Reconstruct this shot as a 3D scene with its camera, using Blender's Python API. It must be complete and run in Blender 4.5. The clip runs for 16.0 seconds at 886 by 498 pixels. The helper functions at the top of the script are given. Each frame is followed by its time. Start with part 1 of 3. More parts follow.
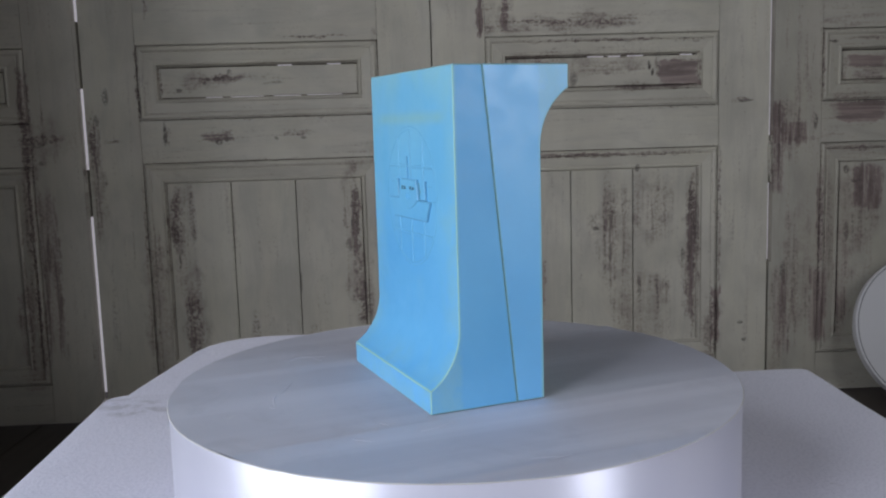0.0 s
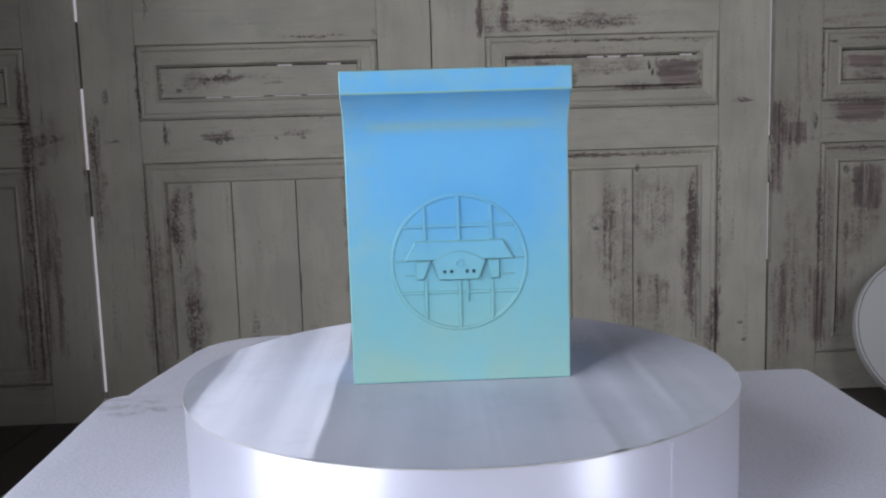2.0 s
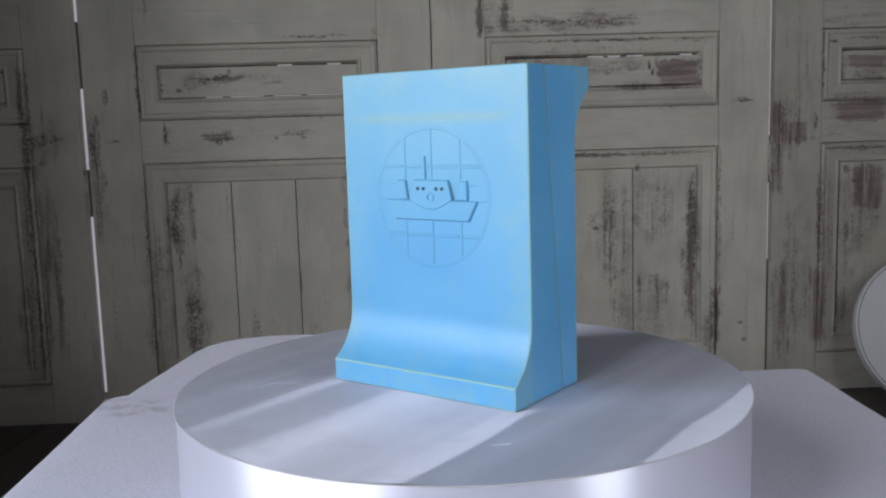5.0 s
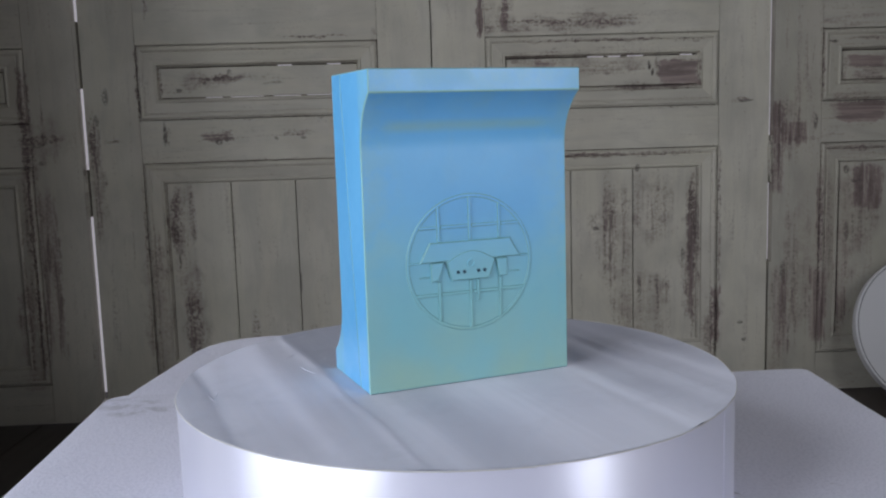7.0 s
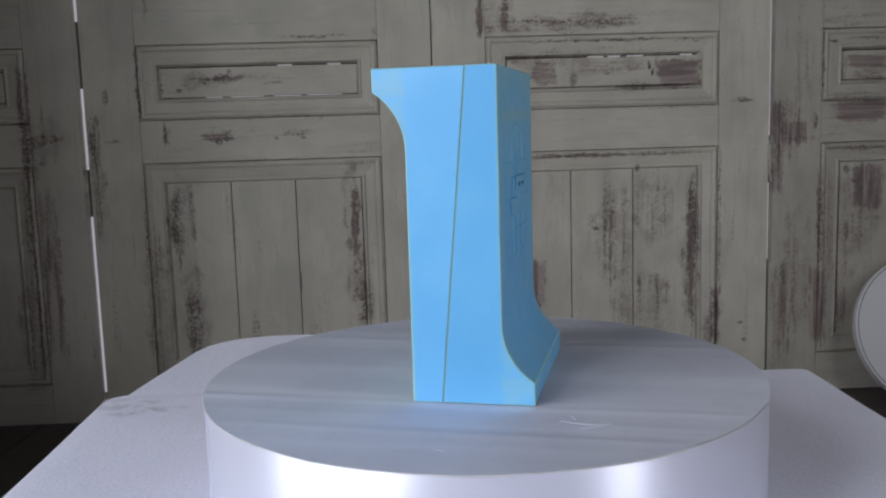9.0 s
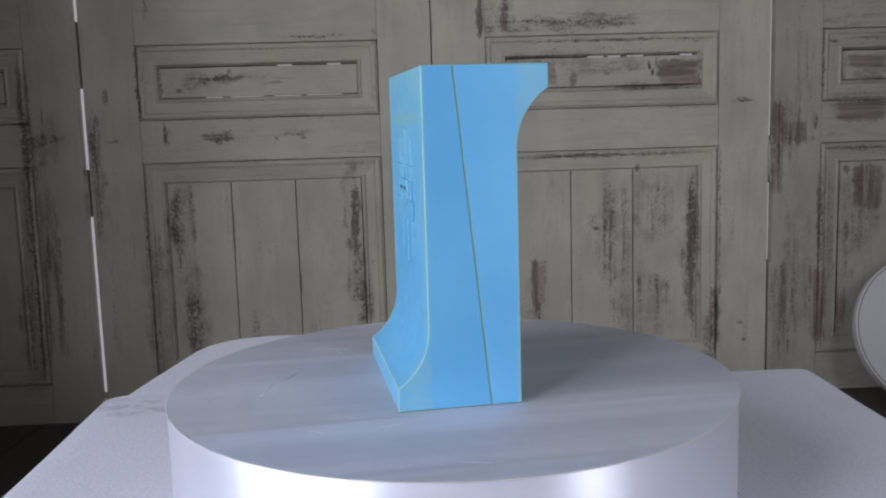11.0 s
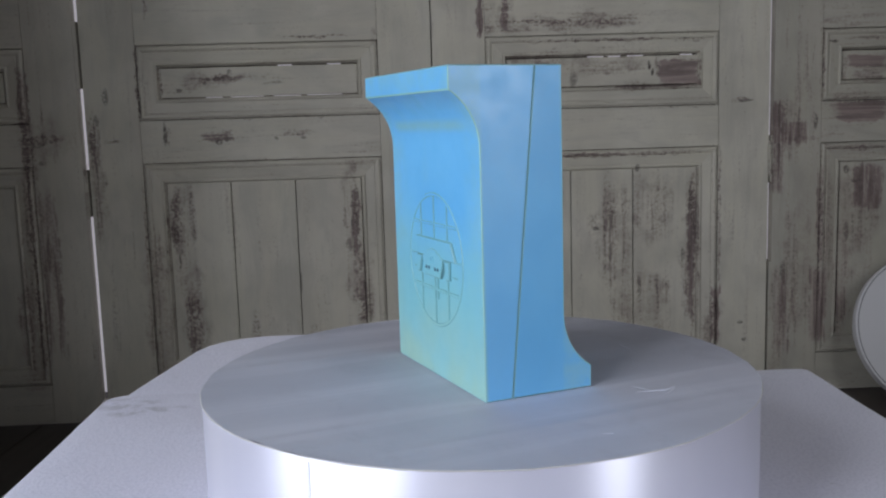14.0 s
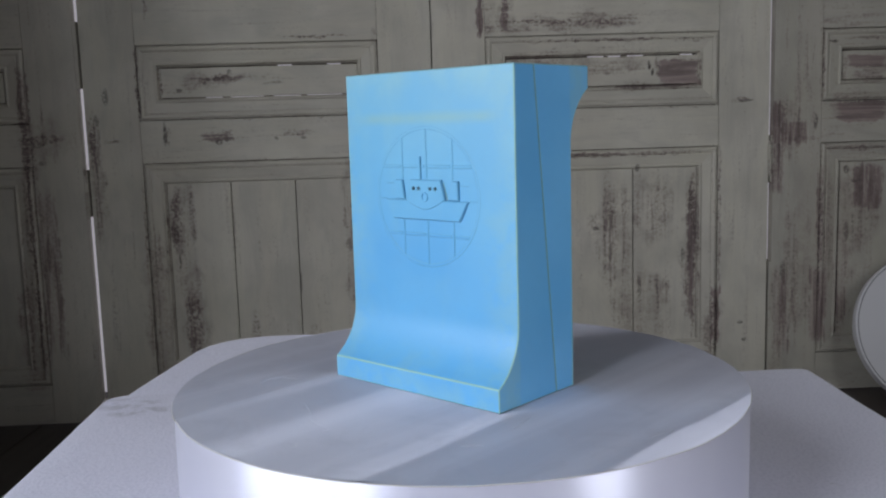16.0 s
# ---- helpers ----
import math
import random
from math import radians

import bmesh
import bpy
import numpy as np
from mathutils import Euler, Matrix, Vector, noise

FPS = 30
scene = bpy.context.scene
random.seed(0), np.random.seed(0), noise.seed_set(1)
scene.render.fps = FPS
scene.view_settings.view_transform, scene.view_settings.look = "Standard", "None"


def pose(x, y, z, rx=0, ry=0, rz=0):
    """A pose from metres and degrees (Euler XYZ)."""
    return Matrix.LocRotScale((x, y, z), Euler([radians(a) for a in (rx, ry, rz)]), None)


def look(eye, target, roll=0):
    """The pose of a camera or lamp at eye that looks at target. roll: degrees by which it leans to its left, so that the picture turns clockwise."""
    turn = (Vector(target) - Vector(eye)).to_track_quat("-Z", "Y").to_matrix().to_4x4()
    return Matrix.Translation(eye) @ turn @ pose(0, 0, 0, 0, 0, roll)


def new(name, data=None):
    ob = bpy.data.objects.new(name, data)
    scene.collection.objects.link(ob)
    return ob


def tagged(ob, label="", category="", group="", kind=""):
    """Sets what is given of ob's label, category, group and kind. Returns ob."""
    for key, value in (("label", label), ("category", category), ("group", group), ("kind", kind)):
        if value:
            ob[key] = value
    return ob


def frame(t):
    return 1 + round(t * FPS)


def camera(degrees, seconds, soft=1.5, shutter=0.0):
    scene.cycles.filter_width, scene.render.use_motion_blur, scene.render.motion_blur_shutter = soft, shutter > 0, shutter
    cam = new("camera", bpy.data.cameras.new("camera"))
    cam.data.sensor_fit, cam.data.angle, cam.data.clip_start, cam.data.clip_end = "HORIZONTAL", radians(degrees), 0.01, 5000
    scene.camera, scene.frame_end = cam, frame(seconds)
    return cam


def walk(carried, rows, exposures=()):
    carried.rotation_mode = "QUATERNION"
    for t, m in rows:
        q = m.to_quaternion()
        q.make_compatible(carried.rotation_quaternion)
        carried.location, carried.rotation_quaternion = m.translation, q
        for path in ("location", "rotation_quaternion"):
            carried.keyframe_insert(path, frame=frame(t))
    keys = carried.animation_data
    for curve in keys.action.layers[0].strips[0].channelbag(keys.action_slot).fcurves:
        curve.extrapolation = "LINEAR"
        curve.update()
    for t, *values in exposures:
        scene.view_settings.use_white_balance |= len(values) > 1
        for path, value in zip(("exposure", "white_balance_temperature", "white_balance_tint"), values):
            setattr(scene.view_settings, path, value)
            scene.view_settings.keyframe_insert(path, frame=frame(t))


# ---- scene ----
cam = camera(51.12, 16.0, soft=2.2)
EYE = Vector((0.0, -0.72873, 0.20151))
AIM = EYE + Vector((-0.02141788, 0.99050557, -0.13579392))
walk(cam, [(0.0, look(EYE, AIM, -1.712)), (16.0, look(EYE, AIM, -1.712))], exposures=[(0.0, -0.11), (1.4, -0.17), (2.0, 0.01), (2.6, -0.09), (3.0, -0.11), (7.5, -0.09), (9.2, -0.05), (11.3, 0.03), (12.5, 0.15), (13.5, -0.05), (14.0, -0.11), (15.0, -0.17), (16.0, -0.19)])

# ---- plan: z = 0 is the top of the turntable; the turning axis is x = y = 0 ----
TABLE_Z = -0.115
FLOOR_Z = -0.5585
DOOR_TURN = 4.05
WALL = pose(0, 1.68, FLOOR_Z, 0, 0, DOOR_TURN)      # local x along the doors, y away from the room, z up from the floor
TABLE = pose(0, 0, 0, 0, 0, 3.4)


# ---- world and large lights ----
world = bpy.data.worlds.new("sky")
scene.world = world
world.use_nodes = True
sky = world.node_tree.nodes.new("ShaderNodeTexSky")
sky.sky_type, sky.sun_disc = "NISHITA", False
sky.sun_elevation, sky.sun_rotation = radians(40), radians(200)
world.node_tree.links.new(sky.outputs[0], world.node_tree.nodes["Background"].inputs[0])
world.node_tree.nodes["Background"].inputs[1].default_value = 0.08


def window_light(name, m, w, h, power, colour):
    data = bpy.data.lights.new(name, "AREA")
    data.shape, data.size, data.size_y = "RECTANGLE", w, h
    data.energy, data.color = power, colour
    ob = new(name, data)
    ob.matrix_world = m
    return ob


# daylight standing in the window openings behind the camera
window_light("window_light_side", look((-1.84, -0.98, 0.72), (0, -0.70, 0.05)), 1.35, 1.35, 41, (0.86, 0.905, 1.0))
window_light("window_light_far", look((-1.84, -2.25, 1.30), (0, -1.1, 0.20)), 1.0, 1.2, 63.0, (0.86, 0.905, 1.0))
window_light("window_light_corner", look((1.88, -1.62, 0.62), (0.45, -1.0, -0.3)), 0.60, 1.1, 22.0, (0.90, 0.93, 1.0))


# ---- materials ----
def material(name, rough=0.6, metal=0.0):
    mat = bpy.data.materials.new(name)
    mat.use_nodes = True
    t = mat.node_tree
    b = t.nodes["Principled BSDF"]
    b.inputs["Roughness"].default_value = rough
    b.inputs["Metallic"].default_value = metal
    return mat, t, b


def coords(t, scale=(1, 1, 1), which="Object", shift=(0, 0, 0)):
    c = t.nodes.new("ShaderNodeTexCoord")
    m = t.nodes.new("ShaderNodeMapping")
    m.inputs["Scale"].default_value = scale
    m.inputs["Location"].default_value = shift
    t.links.new(c.outputs[which], m.inputs["Vector"])
    return m.outputs[0]


def noise_tex(t, vec, scale, detail=4, rough=0.55, warp=0.0):
    n = t.nodes.new("ShaderNodeTexNoise")
    n.inputs["Scale"].default_value = scale
    n.inputs["Detail"].default_value = detail
    n.inputs["Roughness"].default_value = rough
    n.inputs["Distortion"].default_value = warp
    t.links.new(vec, n.inputs["Vector"])
    return n.outputs["Fac"]


def ramp(t, fac, a, b, lo=0.0, hi=1.0):
    r = t.nodes.new("ShaderNodeMapRange")
    r.interpolation_type = "SMOOTHSTEP"
    for k, v in (("From Min", a), ("From Max", b), ("To Min", lo), ("To Max", hi)):
        r.inputs[k].default_value = v
    t.links.new(fac, r.inputs["Value"])
    return r.outputs["Result"]


def calc(t, op, a, b=None, c=None):
    m = t.nodes.new("ShaderNodeMath")
    m.operation = op
    for i, v in enumerate((a, b, c)):
        if v is None:
            continue
        if isinstance(v, (int, float)):
            m.inputs[i].default_value = v
        else:
            t.links.new(v, m.inputs[i])
    return m.outputs[0]


def mix(t, fac, a, b):
    m = t.nodes.new("ShaderNodeMix")
    m.data_type = "RGBA"
    for i, v in ((0, fac), (6, a), (7, b)):
        if isinstance(v, (int, float)):
            m.inputs[i].default_value = v
        elif isinstance(v, tuple):
            m.inputs[i].default_value = (*v, 1)
        else:
            t.links.new(v, m.inputs[i])
    return m.outputs[2]


def bump(t, b, height, strength=0.3, distance=0.002):
    n = t.nodes.new("ShaderNodeBump")
    n.inputs["Strength"].default_value = strength
    n.inputs["Distance"].default_value = distance
    t.links.new(height, n.inputs["Height"])
    t.links.new(n.outputs[0], b.inputs["Normal"])


def patch(t, vec, s, z, w, h):
    """A soft oval at (s, z) on the doors, w by h metres: 1 in its middle, 0 outside."""
    m = t.nodes.new("ShaderNodeMapping")
    m.inputs["Scale"].default_value = (2 / w, 0, 2 / h)
    m.inputs["Location"].default_value = (-2 * s / w, 0, -2 * z / h)
    t.links.new(vec, m.inputs["Vector"])
    d = t.nodes.new("ShaderNodeVectorMath")
    d.operation = "LENGTH"
    t.links.new(m.outputs[0], d.inputs[0])
    return ramp(t, d.outputs["Value"], 0.6, 1.15, 1.0, 0.0)


def slab(t, vec, s, z, w, h):
    """Like patch, but four-sided."""
    m = t.nodes.new("ShaderNodeMapping")
    m.inputs["Scale"].default_value = (2 / w, 0, 2 / h)
    m.inputs["Location"].default_value = (-2 * s / w, 0, -2 * z / h)
    t.links.new(vec, m.inputs["Vector"])
    sep = t.nodes.new("ShaderNodeSeparateXYZ")
    t.links.new(m.outputs[0], sep.inputs[0])
    far = calc(t, "MAXIMUM", calc(t, "ABSOLUTE", sep.outputs[0]), calc(t, "ABSOLUTE", sep.outputs[2]))
    return ramp(t, far, 0.6, 1.15, 1.0, 0.0)


def stirred(t, raw, scale, amount):
    """The place shifted by noise, for ragged outlines."""
    n = t.nodes.new("ShaderNodeTexNoise")
    n.inputs["Scale"].default_value = scale
    n.inputs["Detail"].default_value = 4
    t.links.new(raw, n.inputs["Vector"])
    v = t.nodes.new("ShaderNodeVectorMath")
    v.operation = "MULTIPLY_ADD"
    v.inputs[1].default_value = (amount,) * 3
    v.inputs[2].default_value = (-amount / 2,) * 3
    t.links.new(n.outputs["Color"], v.inputs[0])
    a = t.nodes.new("ShaderNodeVectorMath")
    a.operation = "ADD"
    t.links.new(raw, a.inputs[0])
    t.links.new(v.outputs[0], a.inputs[1])
    return a.outputs[0]


# worn places on the doors: along, up, width, height
WORN_A = [(0.575, 0.885, 0.13, 0.07), (0.20, 0.915, 0.14, 0.05), (0.36, 0.895, 0.30, 0.05), (0.53, 0.838, 0.22, 0.03),
          (1.10, 0.885, 0.14, 0.05), (1.05, 0.765, 0.20, 0.07), (0.868, 0.725, 0.09, 0.20), (0.90, 0.35, 0.10, 0.40),
          (0.845, 0.20, 0.05, 0.35), (0.61, 0.42, 0.05, 0.40), (0.50, 0.52, 0.12, 0.22), (0.40, 0.45, 0.12, 0.35)]
WORN_B = [(-0.285, 0.50, 0.05, 0.40), (-0.26, 0.33, 0.06, 0.28), (-0.72, 0.52, 0.06, 0.28), (-0.70, 0.30, 0.07, 0.30),
          (0.07, 1.02, 0.07, 0.12), (0.13, 1.03, 0.06, 0.14), (0.30, 1.00, 0.36, 0.05),
          (-0.64, 0.88, 0.14, 0.05), (-0.93, 0.62, 0.05, 0.30), (-1.10, 0.60, 0.06, 0.5), (-1.06, 0.74, 0.14, 0.16)]
WORN_C = [(1.06, 0.50, 0.14, 0.25), (1.02, 0.30, 0.06, 0.40), (0.97, 0.42, 0.05, 0.5), (0.665, 0.18, 0.06, 0.20),
          (0.18, 0.24, 0.08, 0.22), (0.47, 0.25, 0.16, 0.25), (-0.80, 0.30, 0.08, 0.5), (-1.12, 0.25, 0.08, 0.4)]


# rubbed lines and nicks: along, up, width, height
LINES_A = [(0.40, 0.664, 0.54, 0.016), (0.29, 1.006, 0.36, 0.012), (0.34, 0.956, 0.44, 0.009), (0.60, 0.952, 0.10, 0.012),
           (0.50, 0.833, 0.32, 0.013), (0.060, 1.03, 0.014, 0.13), (0.124, 1.04, 0.016, 0.10), (0.684, 0.46, 0.010, 0.50),
           (0.676, 0.21, 0.026, 0.20), (0.735, 0.795, 0.07, 0.012), (0.952, 0.88, 0.010, 0.24), (0.957, 0.43, 0.016, 0.48),
           (0.846, 0.745, 0.02, 0.10), (0.905, 0.690, 0.10, 0.012), (0.60, 0.782, 0.20, 0.008), (0.52, 0.89, 0.02, 0.07)]
LINES_B = [(-0.811, 0.89, 0.008, 0.24), (-0.815, 0.53, 0.008, 0.32), (-0.50, 0.785, 0.62, 0.006), (-0.753, 0.88, 0.006, 0.09),
           (-0.742, 0.742, 0.016, 0.06), (-0.61, 0.742, 0.07, 0.03), (-0.41, 0.745, 0.09, 0.016), (-0.36, 0.985, 0.22, 0.008),
           (-0.735, 0.53, 0.03, 0.20), (-0.276, 0.50, 0.022, 0.34), (-0.268, 0.30, 0.05, 0.12), (-0.71, 0.25, 0.05, 0.22),
           (-1.100, 0.77, 0.020, 0.36), (-1.055, 0.745, 0.11, 0.025), (-1.100, 0.42, 0.014, 0.56), (-0.21, 0.98, 0.02, 0.05)]
LINES_C = [(-0.78, 1.06, 0.010, 0.07), (-0.60, 0.885, 0.12, 0.020), (-0.48, 0.678, 0.40, 0.006), (1.06, 0.66, 0.18, 0.012),
           (1.015, 0.87, 0.012, 0.09), (1.09, 0.945, 0.16, 0.010), (-0.93, 0.76, 0.02, 0.12), (-0.88, 0.735, 0.05, 0.012),
           (0.20, 0.30, 0.02, 0.16), (0.612, 0.46, 0.030, 0.30), (-0.40, 0.20, 0.03, 0.10), (-0.55, 0.22, 0.03, 0.14)]


# bare brown places, and broad faint rows that darken the outer doors: along, up, width, height, strength
BARE_A = [(0.575, 0.869, 0.125, 0.075, 1.0), (0.223, 0.876, 0.085, 0.068, 0.75), (1.071, 0.887, 0.12, 0.036, 0.9), (1.08, 0.847, 0.10, 0.04, 0.55),
        (1.06, 0.756, 0.15, 0.06, 0.95), (0.868, 0.705, 0.12, 0.07, 0.7), (0.836, 0.735, 0.03, 0.12, 0.7), (0.838, 0.613, 0.04, 0.17, 0.65),
        (1.085, 0.556, 0.11, 0.14, 0.7), (0.955, 0.244, 0.06, 0.25, 0.7), (0.855, 0.222, 0.06, 0.30, 0.6), (0.676, 0.23, 0.024, 0.17, 0.9),
        (0.30, 1.004, 0.36, 0.010, 0.6)]
BARE_AND_BROAD = [(0.199, 0.326, 0.045, 0.15, 0.8), (0.607, 0.34, 0.026, 0.30, 0.6), (0.413, 0.40, 0.13, 0.36, 0.3), (0.955, 0.48, 0.016, 0.30, 0.7),
        (0.39, 0.663, 0.52, 0.012, 0.6), (0.058, 1.03, 0.018, 0.14, 0.9), (0.122, 1.04, 0.02, 0.12, 0.8),
        (-0.735, 0.47, 0.03, 0.30, 0.5), (-0.278, 0.44, 0.022, 0.30, 0.55), (-0.90, 0.34, 0.05, 0.4, 0.35), (-1.06, 0.40, 0.06, 0.55, 0.6),
        (-1.095, 0.80, 0.03, 0.32, 0.6), (-0.93, 0.73, 0.05, 0.16, 0.5), (-0.62, 0.742, 0.10, 0.03, 0.6), (-0.42, 0.745, 0.10, 0.02, 0.45),
        (-0.70, 0.30, 0.05, 0.26, 0.5), (1.02, 0.33, 0.04, 0.34, 0.6), (0.98, 0.84, 0.30, 0.5, 0.34),
        (0.96, 0.35, 0.26, 0.6, 0.26), (-1.05, 0.55, 0.2, 1.0, 0.22), (-0.88, 0.70, 0.12, 0.7, 0.16)]
# chips and short cracks: along, up, width, height, strength
CHIPS_A = [(-0.750, 0.750, 0.010, 0.051, 2.2), (-0.615, 0.726, 0.017, 0.013, 2.0), (-0.594, 0.732, 0.013, 0.011, 2.0), (-0.469, 0.731, 0.011, 0.009, 1.6), (-0.401, 0.731, 0.013, 0.007, 1.6),
         (-0.708, 0.859, 0.014, 0.010, 1.8), (-0.642, 0.874, 0.008, 0.008, 1.6), (-0.472, 0.872, 0.048, 0.006, 1.2), (-0.581, 0.903, 0.011, 0.010, 1.5), (-0.892, 0.847, 0.014, 0.037, 1.5),
         (-0.919, 0.788, 0.013, 0.028, 1.3), (-1.075, 0.731, 0.042, 0.014, 1.5), (-1.060, 0.686, 0.017, 0.011, 1.4), (-0.271, 0.573, 0.009, 0.059, 1.8), (-0.286, 0.452, 0.035, 0.033, 1.2),
         (-0.426, 0.356, 0.004, 0.051, 2.2), (-0.735, 0.424, 0.006, 0.038, 1.8), (-0.284, 0.507, 0.009, 0.032, 1.8), (-0.807, 0.820, 0.006, 0.062, 2.2)]
CHIPS_B = [(0.497, 0.889, 0.007, 0.020, 2.4), (0.506, 0.872, 0.007, 0.017, 2.4), (0.751, 0.792, 0.036, 0.006, 2.0), (0.612, 0.535, 0.008, 0.060, 1.5), (0.355, 0.469, 0.015, 0.009, 1.8),
         (0.394, 0.403, 0.008, 0.039, 1.6), (0.464, 0.625, 0.012, 0.018, 1.8), (0.470, 0.309, 0.009, 0.052, 1.5), (0.588, 0.390, 0.009, 0.034, 1.6), (0.679, 0.244, 0.009, 0.053, 2.2),
         (0.744, 0.202, 0.012, 0.008, 2.0), (0.754, 0.155, 0.009, 0.009, 2.0), (0.298, 0.860, 0.018, 0.034, 1.4), (1.028, 0.604, 0.015, 0.018, 2.0), (1.054, 0.573, 0.022, 0.009, 1.8),
         (0.858, 0.337, 0.015, 0.046, 1.4), (0.939, 0.733, 0.009, 0.038, 2.0), (0.982, 0.940, 0.021, 0.006, 2.2), (1.033, 0.438, 0.012, 0.046, 1.4)]


def door_paint(name, along, base_wear, s0, s1, tone):
    """Old cream-grey paint, rubbed through to brown wood along the grain; along: 'x' or 'z'."""
    mat, t, b = material(name, 0.62)
    raw = coords(t)
    wide, near = stirred(t, raw, 14, 0.10), stirred(t, raw, 40, 0.022)
    stretch = (1, 1, 0.055) if along == "z" else (0.055, 1, 1)
    grain = coords(t, stretch)
    streak = noise_tex(t, grain, 60, 6, 0.70, 0.5)
    fine = noise_tex(t, grain, 190, 4, 0.6)
    speck = noise_tex(t, raw, 120, 6, 0.75)
    cloud = noise_tex(t, raw, 5.5, 3, 0.5)
    zone = None
    for row in [r for r in WORN_A + WORN_B + WORN_C if s0 - 0.06 < r[0] < s1 + 0.06]:
        p = patch(t, wide, *row)
        zone = p if zone is None else calc(t, "MAXIMUM", zone, p)
    line = None
    for row in [r for r in LINES_A + LINES_B + LINES_C if s0 - 0.03 < r[0] < s1 + 0.03]:
        p = patch(t, near, *row)
        line = p if line is None else calc(t, "MAXIMUM", line, p)
    zone = calc(t, "ADD", zone, calc(t, "MULTIPLY", line, calc(t, "MULTIPLY", ramp(t, speck, 0.30, 0.62), 1.45)))
    bias = calc(t, "ADD", calc(t, "MULTIPLY", zone, 0.088), calc(t, "MULTIPLY", calc(t, "SUBTRACT", cloud, 0.5), 0.12))
    f = calc(t, "ADD", calc(t, "ADD", calc(t, "MULTIPLY", streak, 0.55), calc(t, "MULTIPLY", speck, 0.45)), bias)
    wear = ramp(t, f, 0.595 - base_wear, 0.73 - base_wear)
    rub = ramp(t, f, 0.53 - base_wear, 0.66 - base_wear)
    paint = mix(t, ramp(t, cloud, 0.35, 0.65), tuple(tone * v for v in (0.465, 0.44, 0.37)), tuple(tone * v for v in (0.575, 0.545, 0.465)))
    brush = noise_tex(t, coords(t, (1, 1, 0.25) if along == "z" else (0.25, 1, 1), shift=(3.1, 0, 1.3)), 13, 5, 0.65, 0.8)
    paint = mix(t, calc(t, "MULTIPLY", ramp(t, brush, 0.44, 0.64), 0.45), paint, tuple(tone * v for v in (0.60, 0.565, 0.455)))
    paint = mix(t, calc(t, "MULTIPLY", ramp(t, brush, 0.50, 0.34), 0.40), paint, tuple(tone * v for v in (0.40, 0.375, 0.325)))
    paint = mix(t, calc(t, "MULTIPLY", ramp(t, fine, 0.45, 0.75), 0.12), paint, (0.30, 0.27, 0.23))
    paint = mix(t, calc(t, "MULTIPLY", rub, 0.45), paint, (0.27, 0.22, 0.18))
    tall = noise_tex(t, coords(t, (1, 1, 0.05)), 9, 4, 0.6)
    paint = mix(t, calc(t, "MULTIPLY", ramp(t, tall, 0.42, 0.68), 0.30), paint, (0.42, 0.38, 0.32))
    smudge = calc(t, "MULTIPLY", zone, ramp(t, noise_tex(t, raw, 22, 5, 0.65), 0.38, 0.66))
    paint = mix(t, calc(t, "MULTIPLY", smudge, 0.5), paint, (0.24, 0.20, 0.17))
    bare = None
    loose = stirred(t, raw, 34, 0.034)
    for x, z, w, h, k in [r for r in BARE_A + BARE_AND_BROAD if s0 - 0.06 < r[0] < s1 + 0.06]:
        p = calc(t, "MULTIPLY", slab(t, loose, x, z, w, h), k)
        bare = p if bare is None else calc(t, "MAXIMUM", bare, p)
    chip = None
    crooked = stirred(t, raw, 60, 0.012)
    for x, z, w, h, k in [r for r in CHIPS_A + CHIPS_B if s0 - 0.02 < r[0] < s1 + 0.02]:
        p = calc(t, "MULTIPLY", patch(t, crooked, x, z, w * 1.25, h * 1.25), k / 2.4)
        chip = p if chip is None else calc(t, "MAXIMUM", chip, p)
    ragged = calc(t, "ADD", calc(t, "MULTIPLY", streak, 0.6), calc(t, "MULTIPLY", speck, 0.4))
    cover = ramp(t, calc(t, "ADD", bare, calc(t, "MULTIPLY", calc(t, "SUBTRACT", ragged, 0.5), 2.2)), 0.34, 0.80)
    rubbed = mix(t, ramp(t, streak, 0.36, 0.62), (0.29, 0.225, 0.205), (0.145, 0.105, 0.098))
    paint = mix(t, calc(t, "MULTIPLY", cover, 0.92), paint, rubbed)
    if chip is not None:
        paint = mix(t, calc(t, "MULTIPLY", chip, ramp(t, speck, 0.34, 0.56)), paint, (0.055, 0.042, 0.038))
    wood = mix(t, ramp(t, fine, 0.35, 0.65), (0.105, 0.080, 0.074), (0.21, 0.165, 0.155))
    t.links.new(mix(t, wear, paint, wood), b.inputs["Base Color"])
    t.links.new(ramp(t, wear, 0, 1, 0.55, 0.8), b.inputs["Roughness"])
    h = calc(t, "ADD", calc(t, "MULTIPLY", wear, -1.0), calc(t, "MULTIPLY", fine, 0.35))
    bump(t, b, h, 0.3, 0.0015)
    return mat


def floor_boards():
    mat, t, b = material("dark_floor_boards", 0.55)
    g = noise_tex(t, coords(t, (1, 0.08, 1)), 30, 5, 0.6, 0.4)
    c = noise_tex(t, coords(t), 3, 3)
    col = mix(t, g, (0.035, 0.028, 0.025), (0.11, 0.09, 0.08))
    t.links.new(mix(t, calc(t, "MULTIPLY", c, 0.5), col, (0.05, 0.045, 0.042)), b.inputs["Base Color"])
    bump(t, b, g, 0.3, 0.002)
    return mat


def plaster(name, a, c):
    mat, t, b = material(name, 0.85)
    n = noise_tex(t, coords(t), 3, 5)
    t.links.new(mix(t, n, a, c), b.inputs["Base Color"])
    bump(t, b, noise_tex(t, coords(t), 60, 3), 0.15, 0.002)
    return mat


